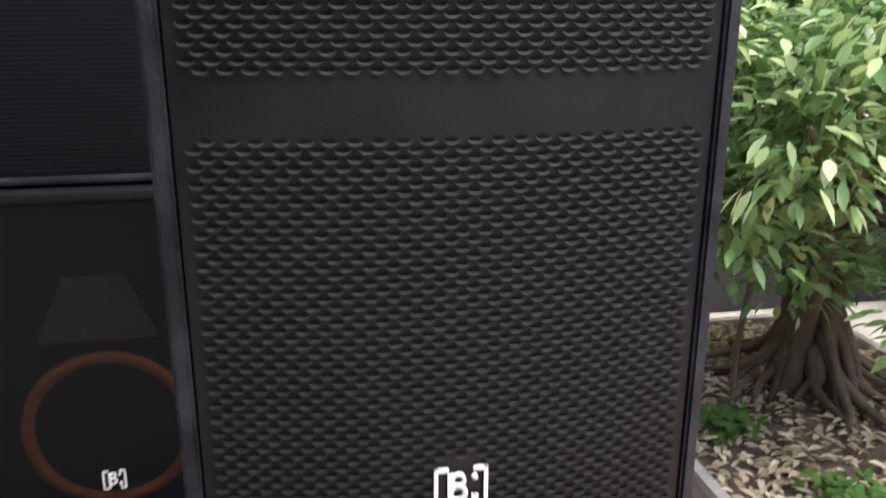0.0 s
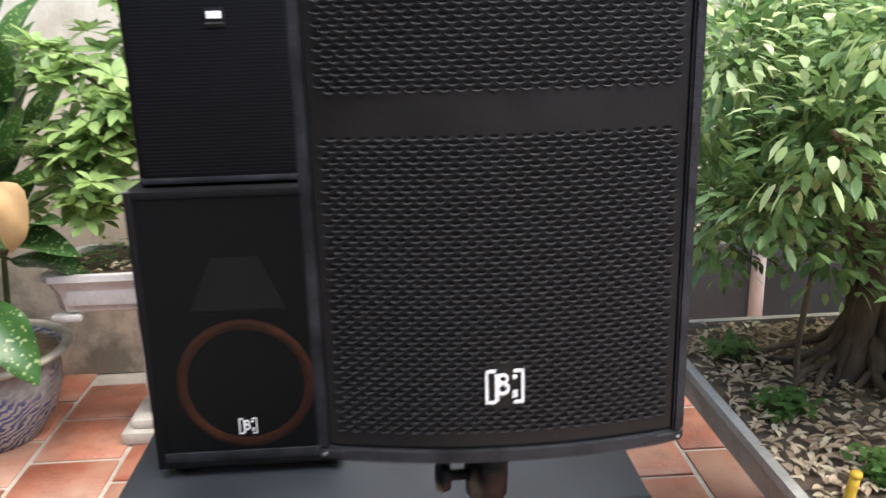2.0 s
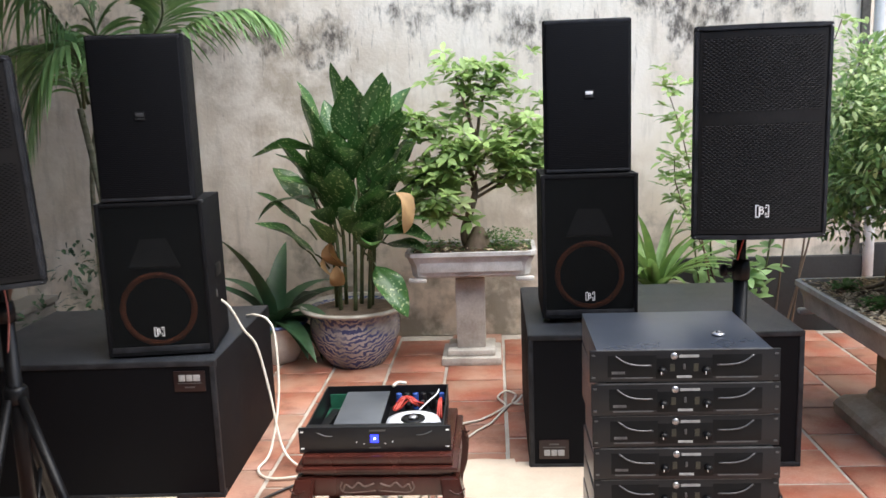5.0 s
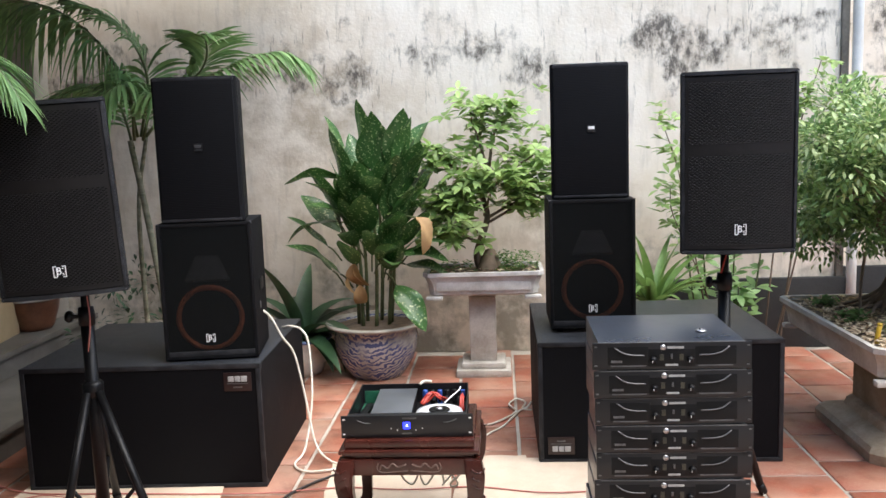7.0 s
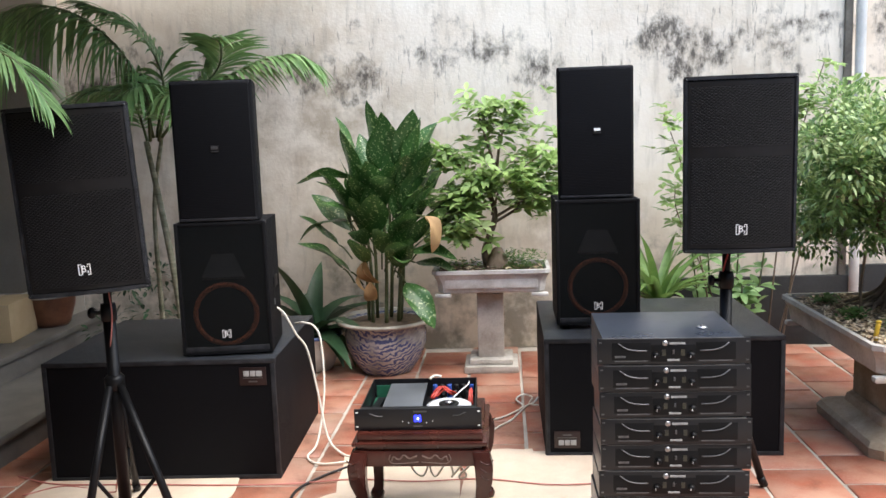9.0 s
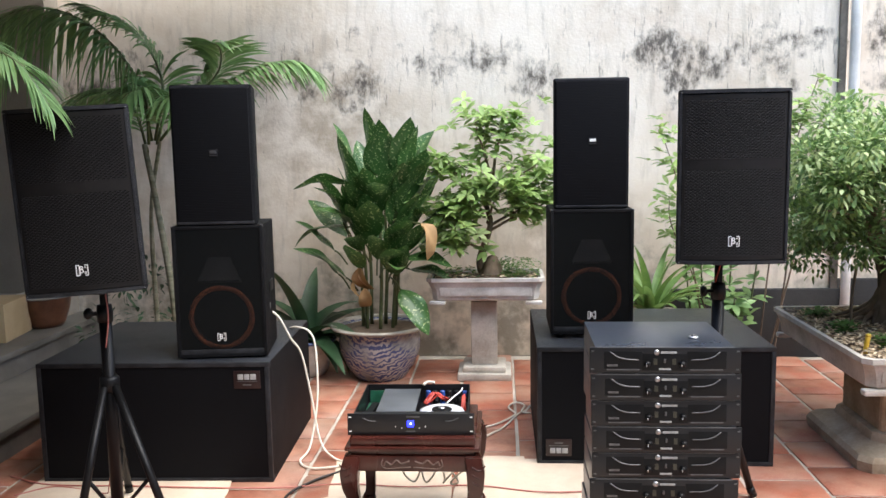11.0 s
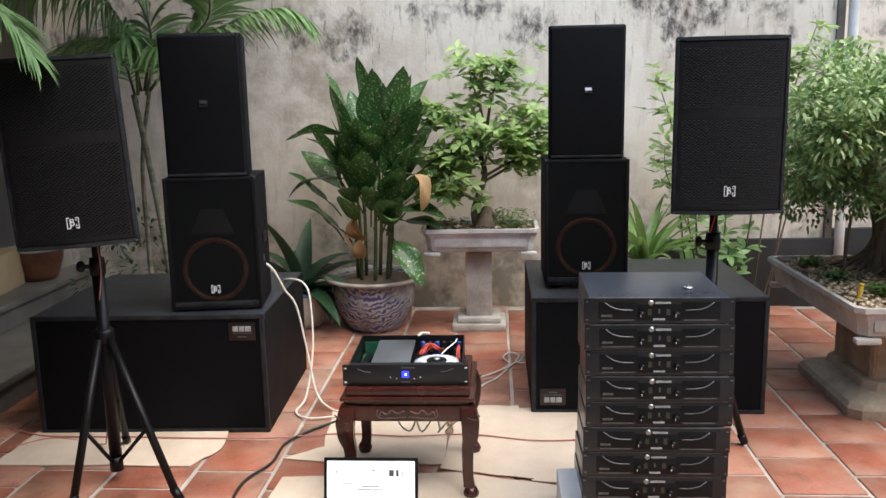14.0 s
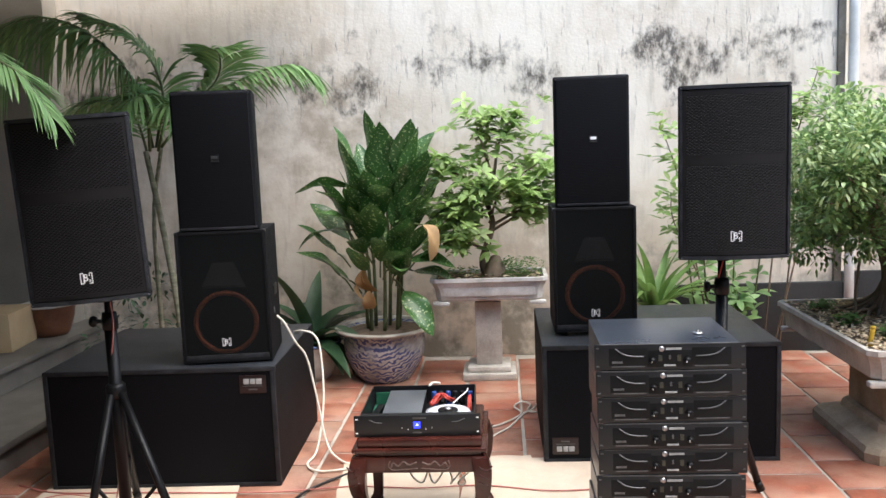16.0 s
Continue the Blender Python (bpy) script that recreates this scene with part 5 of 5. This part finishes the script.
def rosettes(parent, spots, leaf, seed, material, name="crown", count=7):
    """Leaves in whorls at twig ends."""
    r = random.Random(seed)
    v, f = [], []
    for x, y, z in spots:
        tilt = Vector((r.uniform(-0.5, 0.5), r.uniform(-0.7, 0.2), 1)).normalized()
        ref = tilt.cross(Vector((1, 0, 0.1))).normalized()
        oth = tilt.cross(ref)
        n = count + r.randrange(-2, 3)
        for k in range(n):
            a = 2 * math.pi * k / n + r.uniform(-0.3, 0.3)
            d = ref * math.cos(a) + oth * math.sin(a) + tilt * r.uniform(0.1, 0.8)
            leaf_blade(v, f, Vector((x, y, z)) + d * 0.008, d, tilt, leaf * r.uniform(0.6, 1.2), leaf * 0.38, r.uniform(0.1, 0.45), 0.2, 4)
    return link(name, raw_mesh(name, v, f), material, parent, "", "stuff")


def tray_planter(name, label, m, W, D, H, foot, material, soil_drop=0.02):
    """Shallow stone tray with a moulded wall and small bracket feet; base at z = 0."""
    t = thing(name, label, "planter", m)
    c = 0.035

    def ring(w, d, ch):
        a, b = w / 2, d / 2
        return [(-a + ch, -b), (a - ch, -b), (a, -b + ch), (a, b - ch), (a - ch, b), (-a + ch, b), (-a, b - ch), (-a, -b + ch)]
    bm = bmesh.new()
    loops = []
    for w, z in ((W - 0.10, 0.0), (W - 0.075, 0.012), (W - 0.06, H * 0.5), (W - 0.025, H - 0.035), (W - 0.02, H - 0.028), (W, H - 0.024), (W, H), (W - 0.05, H), (W - 0.06, H - 0.05)):
        loops.append([bm.verts.new((x, y, z)) for x, y in ring(w, D - W + w, c)])
    for a, b in zip(loops, loops[1:]):
        for i in range(8):
            bm.faces.new((a[i], a[(i + 1) % 8], b[(i + 1) % 8], b[i]))
    bm.faces.new(loops[0][::-1])
    bmesh.ops.recalc_face_normals(bm, faces=bm.faces)
    smooth(bm, 25)
    part("tray_wall", bm, material, t)
    part("front_panel_moulding", box((W * 0.78, 0.012, H * 0.42), (0, -D / 2 + 0.030, H * 0.22), 0.005), material, t)
    for sx in (-1, 1):
        for sy in (-1, 1):
            fb = box((W * 0.14, 0.05, foot), (sx * (W / 2 - W * 0.09), sy * (D / 2 - 0.05), -foot), 0.012)
            part("bracket_foot", fb, material, t)
    soil = bmesh.new()
    bmesh.ops.create_grid(soil, x_segments=24, y_segments=24, size=0.5)
    for q in soil.verts:
        q.co.z = 0.018 * noise.noise((q.co.x * 7, q.co.y * 7, 3)) + 0.05 * max(0, 0.3 - q.co.length)
    bmesh.ops.scale(soil, vec=(W - 0.07, D - 0.07, 1), verts=soil.verts)
    bmesh.ops.translate(soil, vec=(0, 0, H - soil_drop), verts=soil.verts)
    smooth(soil, 60)
    part("soil", soil, M_SOIL, t, "dry soil")
    return t


# pedestal planter against the back wall, with a small tree
tb = thing("concrete_pedestal", "pale concrete post on a stepped square foot", "pedestal", pose(-0.888, 2.96, 0))
part("foot_slab", box((0.36, 0.34, 0.05), (0, 0, 0), 0.012), M_CONCRETE, tb)
part("foot_step", box((0.29, 0.28, 0.04), (0, 0, 0.05), 0.014), M_CONCRETE, tb)
part("post", box((0.175, 0.17, 0.43), (0, 0, 0.09), 0.01), M_CONCRETE, tb)
tray = tray_planter("stone_tray_planter", "pale cast-stone tray planter on a pedestal", pose(-0.875, 2.96, 0.545), 0.77, 0.44, 0.155, 0.026, M_WHITESTONE)
litter(tray, (-0.33, 0.33, -0.17, 0.17), 120, 0.14, 3, 0.04)
weeds(tray, (0.02, 0.36, -0.19, 0.16), 420, 0.135, 4, 0.022, 0.12)
weeds(tray, (-0.35, -0.05, -0.18, 0.16), 70, 0.135, 14, 0.03, 0.06)

tree = thing("bonsai_tree", "small light-leaved bonsai in a stone tray", "tree", pose(-0.88, 2.96, 0.68))
part("trunk", tube([(0.0, 0.02, -0.02), (-0.03, 0, 0.10), (0.0, 0.01, 0.22), (0.04, 0, 0.36), (0.01, 0.02, 0.52), (0.06, 0.0, 0.72)], 0.034, 9, 5, taper=0.01), M_BARK, tree)
part("root_swell", lathe([(0.10, -0.03), (0.08, 0.03), (0.05, 0.10), (0.03, 0.14), (0, 0.15)], 12, (0.05, -0.02, 0)), M_BARK, tree)
r5 = random.Random(12)
spots = []
BOUGHS = [((-0.02, 0, 0.25), (-0.30, -0.06, 0.42)), ((0.03, 0, 0.34), (0.30, -0.05, 0.44)), ((0.02, 0, 0.45), (-0.24, -0.02, 0.70)), ((0.03, 0, 0.50), (0.30, 0.0, 0.70)), ((0.05, 0, 0.66), (-0.05, 0.0, 0.98)), ((0.06, 0, 0.68), (0.18, 0.0, 0.95)), ((0.0, 0, 0.18), (-0.18, -0.12, 0.28)), ((0.02, 0, 0.36), (0.10, -0.14, 0.56)), ((0, 0, 0.4), (-0.12, -0.16, 0.52)), ((0.02, 0, 0.3), (0.36, -0.02, 0.50))]
for a, b in BOUGHS:
    a, b = Vector(a), Vector((b[0] * 1.15, b[1], b[2] * 1.06))
    mid = (a + b) / 2 + Vector((r5.uniform(-0.05, 0.05), r5.uniform(-0.03, 0.03), r5.uniform(0, 0.07)))
    part("limb", tube([a, mid, b], 0.011, 6, 4, taper=0.004), M_BARK, tree)
    for k in range(34):
        spots.append(tuple(mid.lerp(b, r5.uniform(0.2, 1.1)) + Vector((r5.gauss(0, 0.09), r5.gauss(0, 0.07), r5.gauss(0.02, 0.07)))))
rosettes(tree, spots, 0.092, 31, M_BONSAI)
rosettes(tree, [(-0.24, -0.13, 0.33), (-0.14, -0.17, 0.28), (-0.05, -0.17, 0.30), (-0.28, -0.08, 0.38), (0.02, -0.16, 0.62), (-0.02, -0.12, 0.25)], 0.095, 32, M_FICUSNEWLIT, "pale_leaves", 8)


# large tray planter with an old rooted ficus
base_box = thing("stone_pedestal", "squat stained cast-stone base with a chamfered foot", "pedestal", pose(1.335, 1.645, 0))


def chamfered(a, b, c):
    return [(-a + c, -b), (a - c, -b), (a, -b + c), (a, b - c), (a - c, b), (-a + c, b), (-a, b - c), (-a, -b + c)]


def flared_foot():
    """Foot that rises straight, then curves in to the block."""
    bm = bmesh.new()
    loops = [[bm.verts.new((x, y, z)) for x, y in chamfered(a, b, 0.05)] for a, b, z in ((0.43, 0.375, 0.0), (0.435, 0.38, 0.050), (0.42, 0.365, 0.075), (0.345, 0.29, 0.105), (0.33, 0.275, 0.110), (0.32, 0.265, 0.150), (0.30, 0.245, 0.155))]
    for p, q in zip(loops, loops[1:]):
        for i in range(8):
            bm.faces.new((p[i], p[(i + 1) % 8], q[(i + 1) % 8], q[i]))
    bm.faces.new(loops[0][::-1])
    bm.faces.new(loops[-1])
    bmesh.ops.recalc_face_normals(bm, faces=bm.faces)
    return smooth(bm, 22)


part("foot", flared_foot(), M_OCHRE, base_box, "stained and limescaled foot")
part("block", prism(chamfered(0.29, 0.235, 0.015), 0.153, 0.40, 0.006), M_OCHRE, base_box)
part("cap", prism(chamfered(0.31, 0.255, 0.02), 0.40, 0.425, 0.006), M_OCHRE, base_box)
big_tray = tray_planter("stone_tray_planter", "large weathered stone tray full of soil and dry leaves", pose(1.215, 1.69, 0.455, 0, 0, 0.5), 0.82, 1.23, 0.145, 0.03, M_CONCRETE)
litter(big_tray, (-0.37, 0.37, -0.57, 0.57), 2300, 0.128, 7, 0.034)
for k, (x, y) in enumerate(((-0.26, 0.0), (-0.18, -0.32), (-0.06, -0.42), (-0.25, 0.35), (0.10, -0.5), (-0.02, -0.56))):
    weeds(big_tray, (x - 0.06, x + 0.06, y - 0.07, y + 0.07), 55, 0.135, 40 + k, 0.035, 0.05)
toy = thing("yellow_stick", "short yellow plastic stick in the soil", "stick", pose(0.90, 1.28, 0.575))
part("shaft", tube([(0, 0, 0), (0.004, -0.002, 0.045), (0.01, -0.004, 0.085)], 0.011, 10, 2), M_YELLOW, toy)
part("cap", lathe([(0.0, 0.012), (0.012, 0.010), (0.013, 0), (0, 0)], 10, (0.010, -0.004, 0.083)), M_YELLOW, toy)

ficus = thing("ficus_tree", "old ficus with exposed roots and a dense glossy crown", "tree", pose(1.28, 1.88, 0.575))
rt = random.Random(77)
for k in range(4):
    a = 1.57 * k + 0.4
    part("trunk", tube([(0.07 * math.cos(a), 0.07 * math.sin(a), -0.02), (0.045 * math.cos(a), 0.045 * math.sin(a), 0.14), (0.05 * math.cos(a + 0.5), 0.05 * math.sin(a + 0.5), 0.30), (0.12 * math.cos(a + 0.9), 0.12 * math.sin(a + 0.9), 0.50)], 0.048, 9, 5, taper=0.022), M_BARK, ficus)
for k in range(34):
    a = rt.uniform(0, 6.28)
    l = rt.uniform(0.14, 0.34)
    h = rt.uniform(0.08, 0.25)
    s = rt.uniform(-0.5, 0.5)
    pts = [(0.05 * math.cos(a), 0.05 * math.sin(a), h), (0.10 * math.cos(a + 0.1), 0.10 * math.sin(a + 0.1), h * 0.55), (l * 0.65 * math.cos(a + s * 0.4), l * 0.65 * math.sin(a + s * 0.4), 0.045), (l * math.cos(a + s), l * math.sin(a + s), 0.0)]
    part("root", tube(pts, rt.uniform(0.012, 0.026), 7, 4, taper=0.006), M_BARK, ficus)
part("dead_stem", tube([(-0.22, -0.05, 0.0), (-0.225, -0.05, 0.15), (-0.21, -0.06, 0.33)], 0.008, 7, 3), M_BARK, ficus)
clumps = []
for k in range(84):
    a = rt.uniform(0, 6.28)
    e = rt.uniform(-0.7, 1.0)
    rr = rt.uniform(0.5, 1.0)
    x, y, z = 0.60 * rr * math.cos(a) * math.cos(e) + 0.06, 0.70 * rr * math.sin(a) * math.cos(e) - 0.12, 0.78 + 0.42 * rr * math.sin(e)
    clumps.append((x, y, z, rt.uniform(0.10, 0.17)))
for x, y, z in ((-0.49, -0.42, 0.66), (-0.51, -0.25, 0.58), (-0.48, 0.05, 0.60), (-0.45, -0.5, 0.78), (-0.40, -0.55, 0.95), (-0.30, -0.3, 0.52), (-0.2, -0.5, 0.5), (-0.5, -0.1, 0.75), (-0.5, -0.3, 0.9), (-0.45, 0.2, 0.85), (-0.4, -0.2, 1.08)):
    clumps.append((x * 1.13, y * 1.22 - 0.03, z, 0.14))
for k in range(20):
    a, rr = rt.uniform(0, 6.28), rt.uniform(0.25, 0.55)
    clumps.append((rr * math.cos(a) + 0.06, rr * 1.15 * math.sin(a) - 0.08, rt.uniform(0.46, 0.62), rt.uniform(0.09, 0.13)))
for k in range(30):
    clumps.append((rt.uniform(-0.42, 0.62), rt.uniform(-0.05, 0.55), rt.uniform(0.36, 0.72), rt.uniform(0.10, 0.15)))
for x, y, z, rad in clumps[::3]:
    part("limb", tube([(0.05 * x, 0.05 * y, 0.40), (x * 0.5, y * 0.5, 0.36 + z * 0.35), (x, y, z)], 0.014, 6, 4, taper=0.004), M_BARK, ficus)
foliage(ficus, clumps, 230, 0.039, 51, M_FICUS, 0.47, droop=0.15)
# pale leaves on high clumps only: young tips plus top light put in colour
foliage(ficus, [(x * 1.08, y * 1.08, z + 0.03, rad) for x, y, z, rad in clumps if z > 0.72], 84, 0.040, 52, M_FICUSNEWLIT, 0.46, "pale_leaves", "pale young leaves, also painting the light on the crown's top")


# areca palm behind the bass cabinet near the steps
def frond_mesh(pts, leaf, count, seed, hang=0.35, wide=0.030):
    r = random.Random(seed)
    path = curve_points(pts, 10)
    v, f = [], []
    n = len(path)
    for k in range(count):
        t = 0.12 + 0.88 * k / count
        i = min(int(t * (n - 1)), n - 2)
        p = path[i].lerp(path[i + 1], t * (n - 1) - i)
        d = (path[i + 1] - path[i]).normalized()
        side = d.cross(Vector((0, 0, 1))).normalized()
        up = side.cross(d)
        l = leaf * (0.45 + 0.75 * math.sin(math.pi * (0.12 + 0.83 * t))) * r.uniform(0.88, 1.1)
        for s in (-1, 1):
            w = (side * s * 0.85 + d * (0.55 + 0.5 * t) + up * r.uniform(0.05, 0.30)).normalized()
            leaf_blade(v, f, p, w, up, l, wide * r.uniform(0.8, 1.15), hang * r.uniform(0.7, 1.4), 0.3, 5)
    return raw_mesh("leaflets", v, f)


palm = thing("areca_palm", "areca palm with ringed grey trunk and arching fronds", "palm", pose(-2.86, 2.45, 0))
for k, pts in enumerate((((0.05, 0, 0), (0.03, 0, 0.6), (-0.04, 0, 1.2), (-0.10, 0, 1.60)), ((-0.12, 0.1, 0), (-0.13, 0.1, 0.6), (-0.10, 0.05, 1.2), (-0.02, 0.05, 1.62)))):
    part("trunk", tube(pts, 0.024 - 0.007 * k, 10, 8, taper=0.016 - 0.004 * k), M_PALMTRUNK, palm)
FRONDS = [
    ((-0.05, 0, 1.62), (-0.06, -0.12, 1.95), (-0.20, -0.17, 2.20), (-0.42, -0.20, 2.36), (-0.68, -0.20, 2.40), (-0.95, -0.20, 2.28), (-1.15, -0.20, 2.08)),
    ((-0.03, 0, 1.62), (0.05, -0.03, 1.95), (-0.03, -0.05, 2.19), (-0.20, -0.05, 2.34), (-0.38, -0.06, 2.42)),
    ((0.0, 0, 1.62), (0.22, 0.05, 1.88), (0.38, 0.02, 2.03), (0.44, -0.10, 2.15), (0.44, -0.26, 2.17)),
    ((0.0, 0, 1.62), (0.22, 0.10, 1.90), (0.45, 0.12, 2.00), (0.64, 0.12, 2.07), (0.82, 0.12, 2.09), (0.95, 0.12, 2.03)),
    ((-0.05, -0.05, 1.60), (0.0, -0.18, 1.88), (-0.06, -0.30, 1.88), (-0.12, -0.36, 1.72), (-0.16, -0.38, 1.50)),
    ((-0.02, 0, 1.60), (0.10, -0.1, 1.82), (0.22, -0.2, 1.86), (0.32, -0.25, 1.72), (0.36, -0.27, 1.52)),
    ((-0.08, 0, 1.55), (-0.18, 0.08, 1.80), (-0.34, 0.12, 1.94), (-0.56, 0.16, 1.90), (-0.70, 0.18, 1.76)),
]
LEAFLETS = ((0.36, 78, 1.1), (0.34, 60, 0.45), (0.30, 46, 0.35), (0.24, 52, 0.7), (0.26, 44, 0.7), (0.24, 40, 0.7), (0.28, 44, 0.7))
for k, pts in enumerate(FRONDS):
    fr = part("frond", tube(pts, 0.010, 6, 8, taper=0.003), M_STEM, palm)
    link("leaflet_fan", frond_mesh(pts, LEAFLETS[k][0], LEAFLETS[k][1], 60 + k, LEAFLETS[k][2], 0.024), M_PALM, fr, kind="stuff")

palm2 = thing("potted_palm", "arching palm frond reaching over a loudspeaker from beside the steps", "palm", pose(-3.62, 0.55, 0.345))
part("trunk", tube([(0, 0, 0), (-0.02, 0, 0.7), (0.02, -0.02, 1.35)], 0.03, 9, 5, taper=0.015), M_PALMTRUNK, palm2)
for k, pts in enumerate((((0.0, -0.02, 1.3), (0.35, -0.14, 1.64), (0.85, -0.30, 1.70), (1.17, -0.35, 1.55), (1.25, -0.35, 1.47), (1.31, -0.35, 1.37)),
                         ((0.0, 0.0, 1.3), (-0.2, 0.1, 1.75), (-0.6, 0.2, 1.95), (-1.0, 0.3, 1.8)),
                         ((0.0, 0.0, 1.3), (0.05, 0.25, 1.7), (0.1, 0.6, 1.9), (0.1, 0.9, 1.8)))):
    fr = part("frond", tube(pts, 0.009, 6, 8, taper=0.003), M_STEM, palm2)
    link("leaflet_fan", frond_mesh(pts, 0.165, 64, 90 + k, 0.4, 0.013), M_PALM, fr, kind="stuff")

# low shrubs along the wall
shrub = thing("wall_shrub", "low leafy shrub between the steps and the wall", "shrub", pose(-3.0, 2.9, 0))
foliage(shrub, [(0, 0, 0.35, 0.17), (-0.25, 0.05, 0.42, 0.18), (0.22, 0.1, 0.3, 0.16), (0.1, 0.1, 0.6, 0.15), (-0.4, 0.1, 0.65, 0.14), (0.35, 0.05, 0.48, 0.14), (-0.1, -0.1, 0.7, 0.13), (-0.5, -0.05, 0.35, 0.15), (0.25, 0.15, 0.75, 0.11)], 46, 0.065, 71, M_STRAP)
part("stem", tube([(0, 0, 0), (0.02, 0.02, 0.3), (0.05, 0.03, 0.5)], 0.012, 6, 4), M_BARK, shrub)

bamboo = thing("bamboo_shrub", "low lance-leaved shrub before the dark plinth", "shrub", pose(0.72, 3.05, 0))
rb = random.Random(5)
spots = []
for k in range(9):
    x, y = rb.uniform(-0.28, 0.28), rb.uniform(-0.12, 0.15)
    h = rb.uniform(0.45, 0.85)
    part("stem", tube([(x * 0.5, y * 0.5, 0), (x * 0.8, y, h * 0.5), (x, y, h)], 0.006, 5, 3), M_STEM, bamboo)
    spots += [(x * (0.6 + 0.4 * t), y, h * t) for t in (0.45, 0.6, 0.75, 0.9, 1.0)]
rosettes(bamboo, spots, 0.125, 73, M_PALM, count=4)

rose = thing("rose_bush", "thin rose canes with sparse pale leaves against the wall", "shrub", pose(0.85, 3.05, 0))
spots = []
for pts in (((-0.2, 0, 0), (-0.35, 0, 0.8), (-0.45, 0, 1.3), (-0.58, -0.05, 1.66)), ((0.1, 0, 0), (0.2, 0.05, 0.9), (0.3, 0, 1.5), (0.42, -0.05, 1.95)), ((0.15, 0, 0), (0.35, 0, 0.9), (0.45, 0, 1.5), (0.66, -0.1, 1.85)), ((-0.1, 0, 0), (-0.3, 0.05, 0.6), (-0.48, 0, 1.0), (-0.5, 0, 1.2)), ((0.2, 0, 0), (0.3, 0, 1.0), (0.25, -0.05, 1.6), (0.35, -0.05, 1.72))):
    part("cane", tube(pts, 0.007, 5, 6, taper=0.003), M_BARK, rose)
    path = curve_points(pts, 8)
    spots += [tuple(p + Vector((rb.gauss(0, 0.06), rb.gauss(0, 0.04), rb.gauss(0, 0.04)))) for p in path[int(len(path) * 0.5):] for _ in range(2)]
rosettes(rose, spots, 0.085, 74, M_BONSAI, count=5)


# ---- floor tiles, laid in a running bond ----
PX, PY, GAP = 0.343, 0.335, 0.017
kinds = []
for k in range(4):
    rr = random.Random(k)
    own = box((PX - GAP - rr.uniform(0, 0.004), PY - GAP - rr.uniform(0, 0.004), 0.014), (0, 0, -0.0125), 0.0035, seg=1)
    me = bpy.data.meshes.new("tile")
    own.to_mesh(me)
    own.free()
    me.materials.append(M_TILE)
    kinds.append(me)
rf = random.Random(99)
for i in range(-12, 6):
    for j in range(-4, 9):
        x = 0.335 + PX * (i + 0.5)
        y = 0.521 + PY * (j + 0.5) + (PY / 2 if i % 2 else 0)
        if x < -3.30 or y > 3.45:
            continue
        tile = new("tile", kinds[rf.randrange(4)])
        tile.parent = floor
        tile.matrix_basis = pose(x + rf.uniform(-0.002, 0.002), y + rf.uniform(-0.002, 0.002), rf.uniform(-0.0012, 0.0012), rf.uniform(-0.2, 0.2), rf.uniform(-0.2, 0.2), rf.choice((0, 180)) + rf.uniform(-0.4, 0.4))
